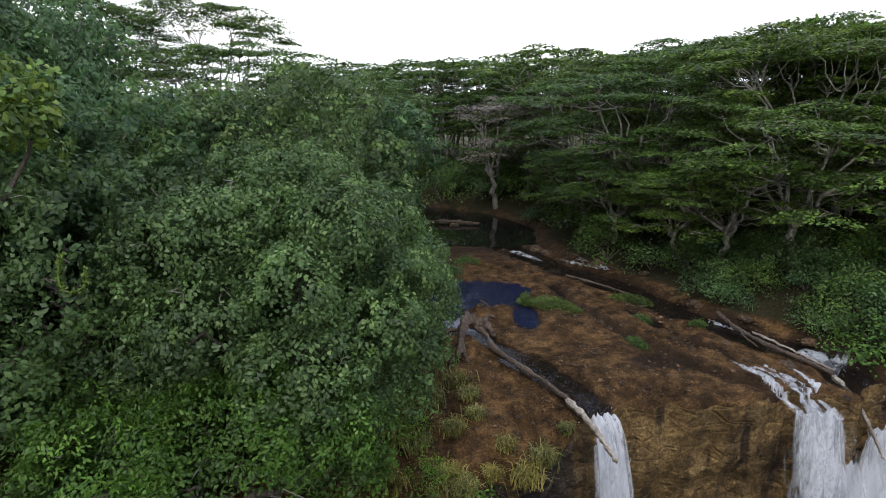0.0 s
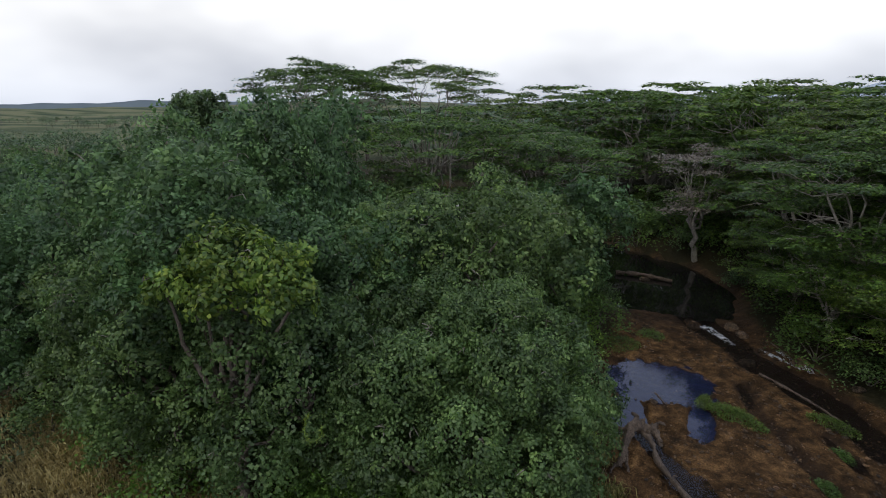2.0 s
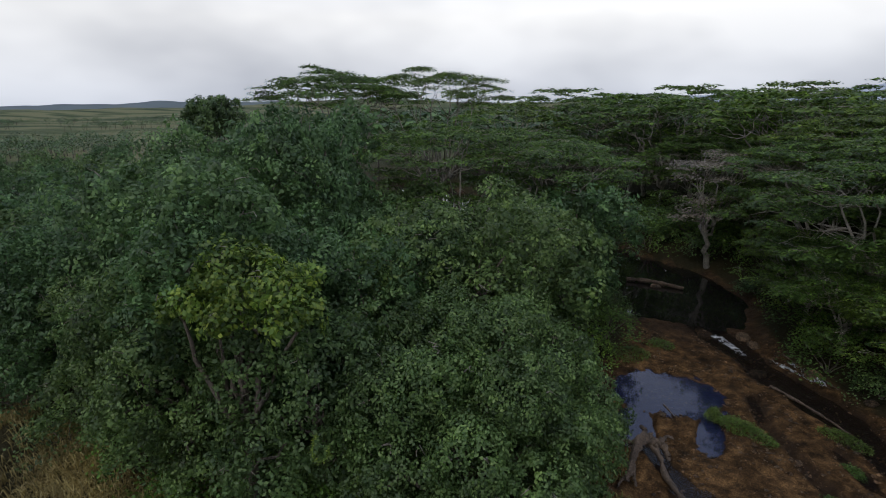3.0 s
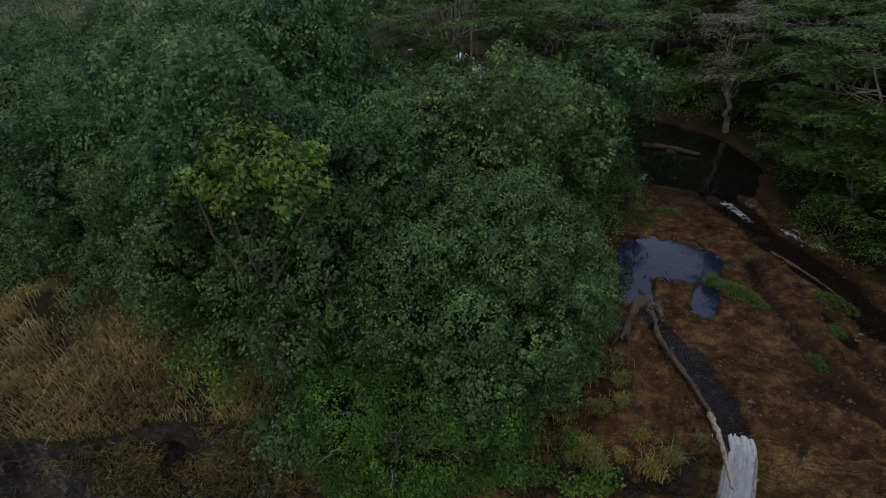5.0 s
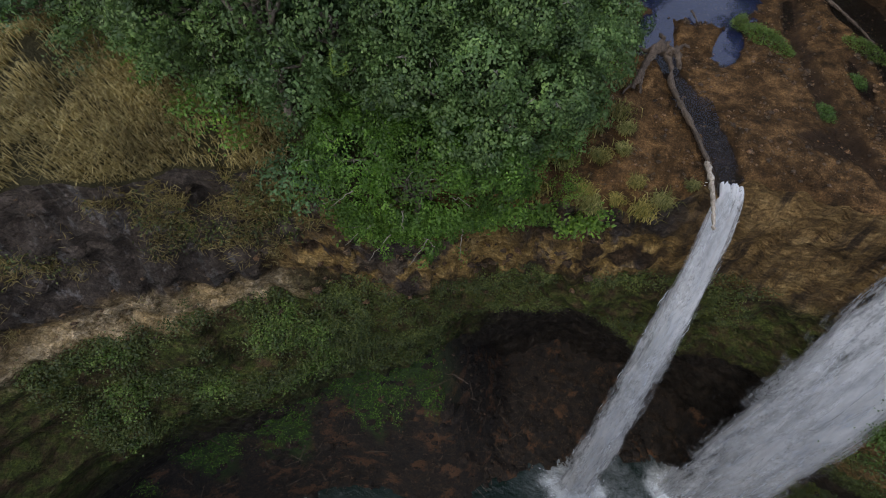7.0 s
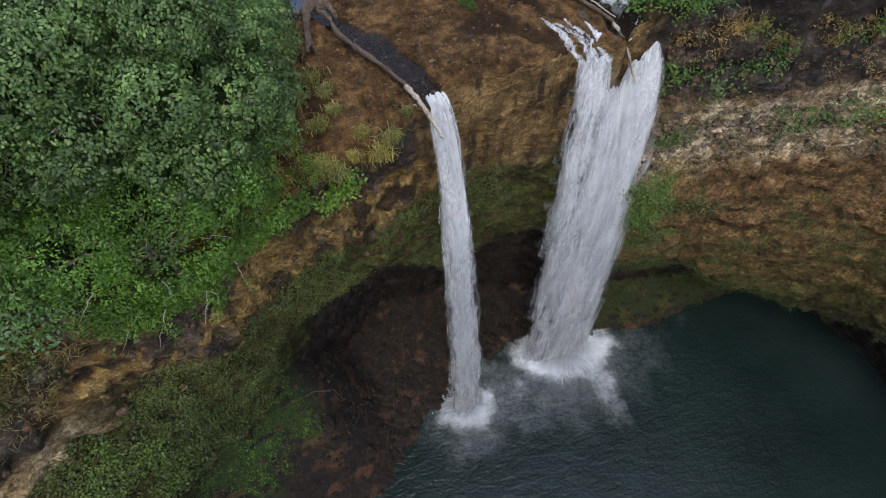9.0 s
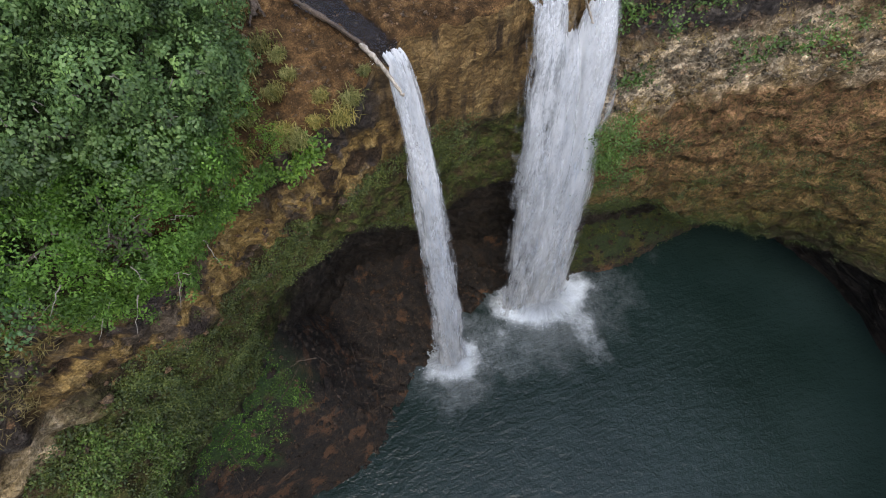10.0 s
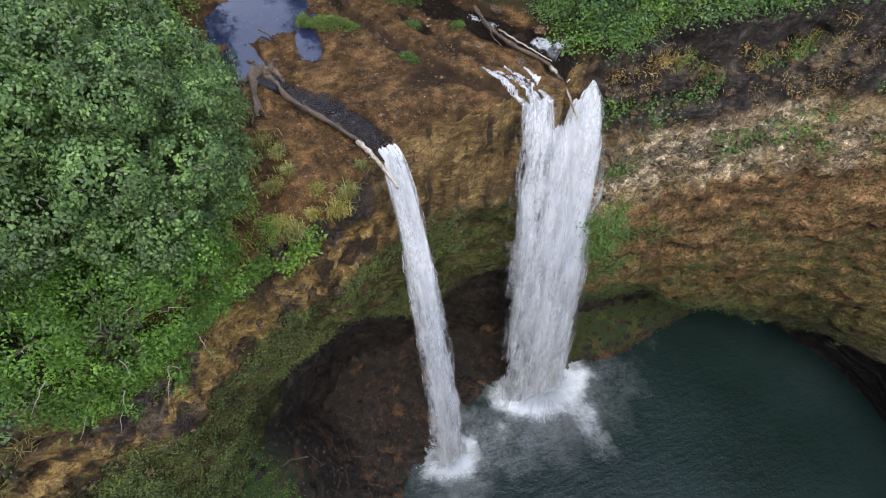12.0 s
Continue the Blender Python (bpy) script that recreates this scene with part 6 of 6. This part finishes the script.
# low growth on the rock foot behind the wide fall
lm = np.array([TV[i, j] for i in range(len(ta)) for j in range(10, NT - 6) if ta[i] > radians(18) and fbm(TV[i, j][0] * 0.4, TV[i, j][1] * 0.4, 2.0) > -0.1])
lm = lm[rs.randint(0, len(lm), 1300)]
P = np.repeat(lm, 12, 0) + rs.randn(len(lm) * 12, 3) * np.array([0.3, 0.3, 0.15])
ob = link_mesh("slope_plants", *leaves(P, np.array([0, 0, 1.0]) + 0.5 * rs.randn(len(P), 3), 0.22, 0.1, rs), M_MOSS, smooth=False)
tagged(ob, "olive-green plants on the rock foot behind the fall", "plants", kind="stuff")

# low growth on the green part of the rubble slope
gm = np.array([TV[i, j] for i in range(10, 190) for j in range(40, NT - 2) if ta[i] < radians(-30) and tv[j] + 0.3 * fbm(TV[i, j][0] * 0.25, TV[i, j][1] * 0.25, 1.0) > 0.46])
gm = gm[rs.randint(0, len(gm), 3600)]
P = np.repeat(gm, 12, 0) + rs.randn(len(gm) * 12, 3) * np.array([0.3, 0.3, 0.12])
ob = link_mesh("slope_plants", *leaves(P, np.array([0, 0, 1.0]) + 0.5 * rs.randn(len(P), 3), 0.2, 0.09, rs), M_LEAF_FRESH, smooth=False, attrs={"spray": np.repeat(rs.rand(len(gm)), 48)})
tagged(ob, "low green plants covering the slope below the cliff", "plants", kind="stuff")


def boulder(x, y, z, size, seed, mat, label, group):
    bm = bmesh.new()
    bmesh.ops.create_icosphere(bm, subdivisions=3, radius=size)
    r_ = np.random.RandomState(seed)
    sx, sy, sz = r_.uniform(0.8, 1.5), r_.uniform(0.7, 1.1), r_.uniform(0.45, 0.75)
    for v in bm.verts:
        n = v.co.normalized()
        k = 1 + 0.28 * fbm(*(n * 1.4 + Vector((seed, 0, 0))), 3) + 0.16 * abs(noise.noise(n * 3.1 + Vector((0, seed, 0))))
        v.co = Vector((v.co.x * sx, v.co.y * sy, v.co.z * sz)) * k
    me = bpy.data.meshes.new("boulder")
    bm.to_mesh(me)
    bm.free()
    me.materials.append(mat)
    me.polygons.foreach_set("use_smooth", np.ones(len(me.polygons), bool))
    ob = new("boulder", me)
    ob.location, ob.rotation_euler = (x, y, z + size * 0.12), (0, 0, r_.uniform(0, 6.28))
    return tagged(ob, label, "boulder", group)


for k, (x, y, q) in enumerate([(3.4, 59.8, 0.7), (4.6, 59.2, 0.55), (1.6, 60.4, 0.6), (5.6, 50.6, 0.5), (5.9, 49.4, 0.7), (8.8, 48.6, 0.6), (9.4, 47.2, 0.45), (9.2, 43.0, 0.5), (12.6, 42.2, 0.5),
                               (15.1, 38.8, 0.4), (16.4, 33.2, 0.4), (17.9, 30.1, 0.35), (18.4, 27.6, 0.45), (19.6, 26.9, 0.4), (2.5, 32.9, 0.22), (9.9, 31.6, 0.25), (15.2, 27.0, 0.3), (16.9, 24.4, 0.35)]):
    boulder(x, y, ground_z(x, y), q, 400 + k, M_STONE, "rounded brown boulder beside the river channel", "river boulders")
for k in range(26):
    p = TV[rs.randint(100, 330), rs.randint(6, 40)]
    boulder(p[0], p[1], p[2], rs.uniform(0.35, 0.95), 430 + k, M_RUBBLE, "dark wet boulder at the foot of the cliff", "pool boulders")

# a looped yellow vine on the outer leaves of the big tree
vine = thing("vine", -8.35, 11.85, 9.15, "looped yellow-green vine hanging on the tree crown", "vine")
t_ = np.linspace(0, 4.6, 30)
loop = np.stack([0.30 * np.cos(t_ + 1.8), 0.10 * np.sin(2 * t_), 0.46 * np.sin(t_ + 1.8)], 1)
link_mesh("stem", *tube(loop, np.full(30, 0.022), 5, 0.1), M_LEAF_YELLOW, vine, attrs={"spray": np.full(150, 0.8)})
P = np.repeat(loop, 5, 0) + 0.04 * rs.randn(150, 3)
link_mesh("foliage", *leaves(P, rs.randn(150, 3) + (0, -0.8, 0.4), 0.10, 0.05, rs), M_LEAF_YELLOW, vine, smooth=False, attrs={"spray": np.full(600, 0.6)})["kind"] = "stuff"

# ---- distance ----
r = np.random.RandomState(77)
C, S = [], []
while len(C) < 420:
    d, a = 130 + 700 * r.rand() ** 2.0, r.uniform(-0.7, 0.75)
    x, y = d * math.sin(a), d * math.cos(a)
    wood = fbm(x * 0.006, y * 0.006, 3.0, 3)
    west = x < -50 and a < -0.5
    if west and (wood < 0.0 or d < 170) or bank_masks(np.array(x), np.array(y)) > -3:
        continue
    C.append((x, y, ground_z(x, y)))
    S.append((8 if west else 20.5) * r.uniform(0.8, 1.1))
west_count = 0
while west_count < 750:
    d, a = 165 + 900 * r.rand() ** 1.6, r.uniform(-1.25, -0.5)
    x, y = d * math.sin(a), d * math.cos(a)
    if fbm(x * 0.009, y * 0.004, 8.0, 3) < 0.02 or (a < -0.72 and 390 < d < 640):
        continue
    C.append((x, y, ground_z(x, y)))
    S.append(9.5 * r.uniform(0.7, 1.3))
    west_count += 1
C, S = np.array(C), np.array(S)
per = 80
g = r.randn(len(C) * per, 3)
g /= np.linalg.norm(g, axis=1)[:, None]
g[:, 2] = np.abs(g[:, 2])
SS = np.repeat(S, per)[:, None]
P = np.repeat(C, per, 0) + g * SS * np.array([0.42, 0.42, 0.40]) * r.uniform(0.75, 1.1, (len(g), 1)) + np.array([0, 0, 0.40]) * SS
V, F = leaves(P, g * 0.6 + np.array([0, 0, 0.8]) + 0.3 * r.randn(len(P), 3), SS[:, 0] * 0.085, SS[:, 0] * 0.06, r, 0.2)
ob = link_mesh("distant_woods", V, F, M_FAR_LEAF, smooth=False, attrs={"spray": np.repeat(r.rand(len(C)), 4 * per)})
tagged(ob, "distant woods of dark green trees", "woods", kind="stuff")
stems = [tube([(x, y, z - 0.5), (x, y, z + s * 0.4)], (0.25, 0.15), 4) for (x, y, z), s in zip(C, S)]
tagged(link_mesh("distant_trunks", *join(stems), M_BARK), "trunks of the distant woods", "woods", kind="stuff")


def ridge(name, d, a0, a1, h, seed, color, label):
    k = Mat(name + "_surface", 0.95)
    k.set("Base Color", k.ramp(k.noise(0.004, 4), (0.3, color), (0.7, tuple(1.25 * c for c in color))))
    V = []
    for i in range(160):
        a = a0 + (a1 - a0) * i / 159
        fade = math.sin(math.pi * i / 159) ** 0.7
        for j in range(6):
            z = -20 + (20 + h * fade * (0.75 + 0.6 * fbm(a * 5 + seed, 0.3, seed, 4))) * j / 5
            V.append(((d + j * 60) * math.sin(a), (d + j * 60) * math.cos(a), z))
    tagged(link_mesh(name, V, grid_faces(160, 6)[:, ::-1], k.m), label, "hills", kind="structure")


# distance haze is painted into both ridge colours; the mountain is paled towards the cloud
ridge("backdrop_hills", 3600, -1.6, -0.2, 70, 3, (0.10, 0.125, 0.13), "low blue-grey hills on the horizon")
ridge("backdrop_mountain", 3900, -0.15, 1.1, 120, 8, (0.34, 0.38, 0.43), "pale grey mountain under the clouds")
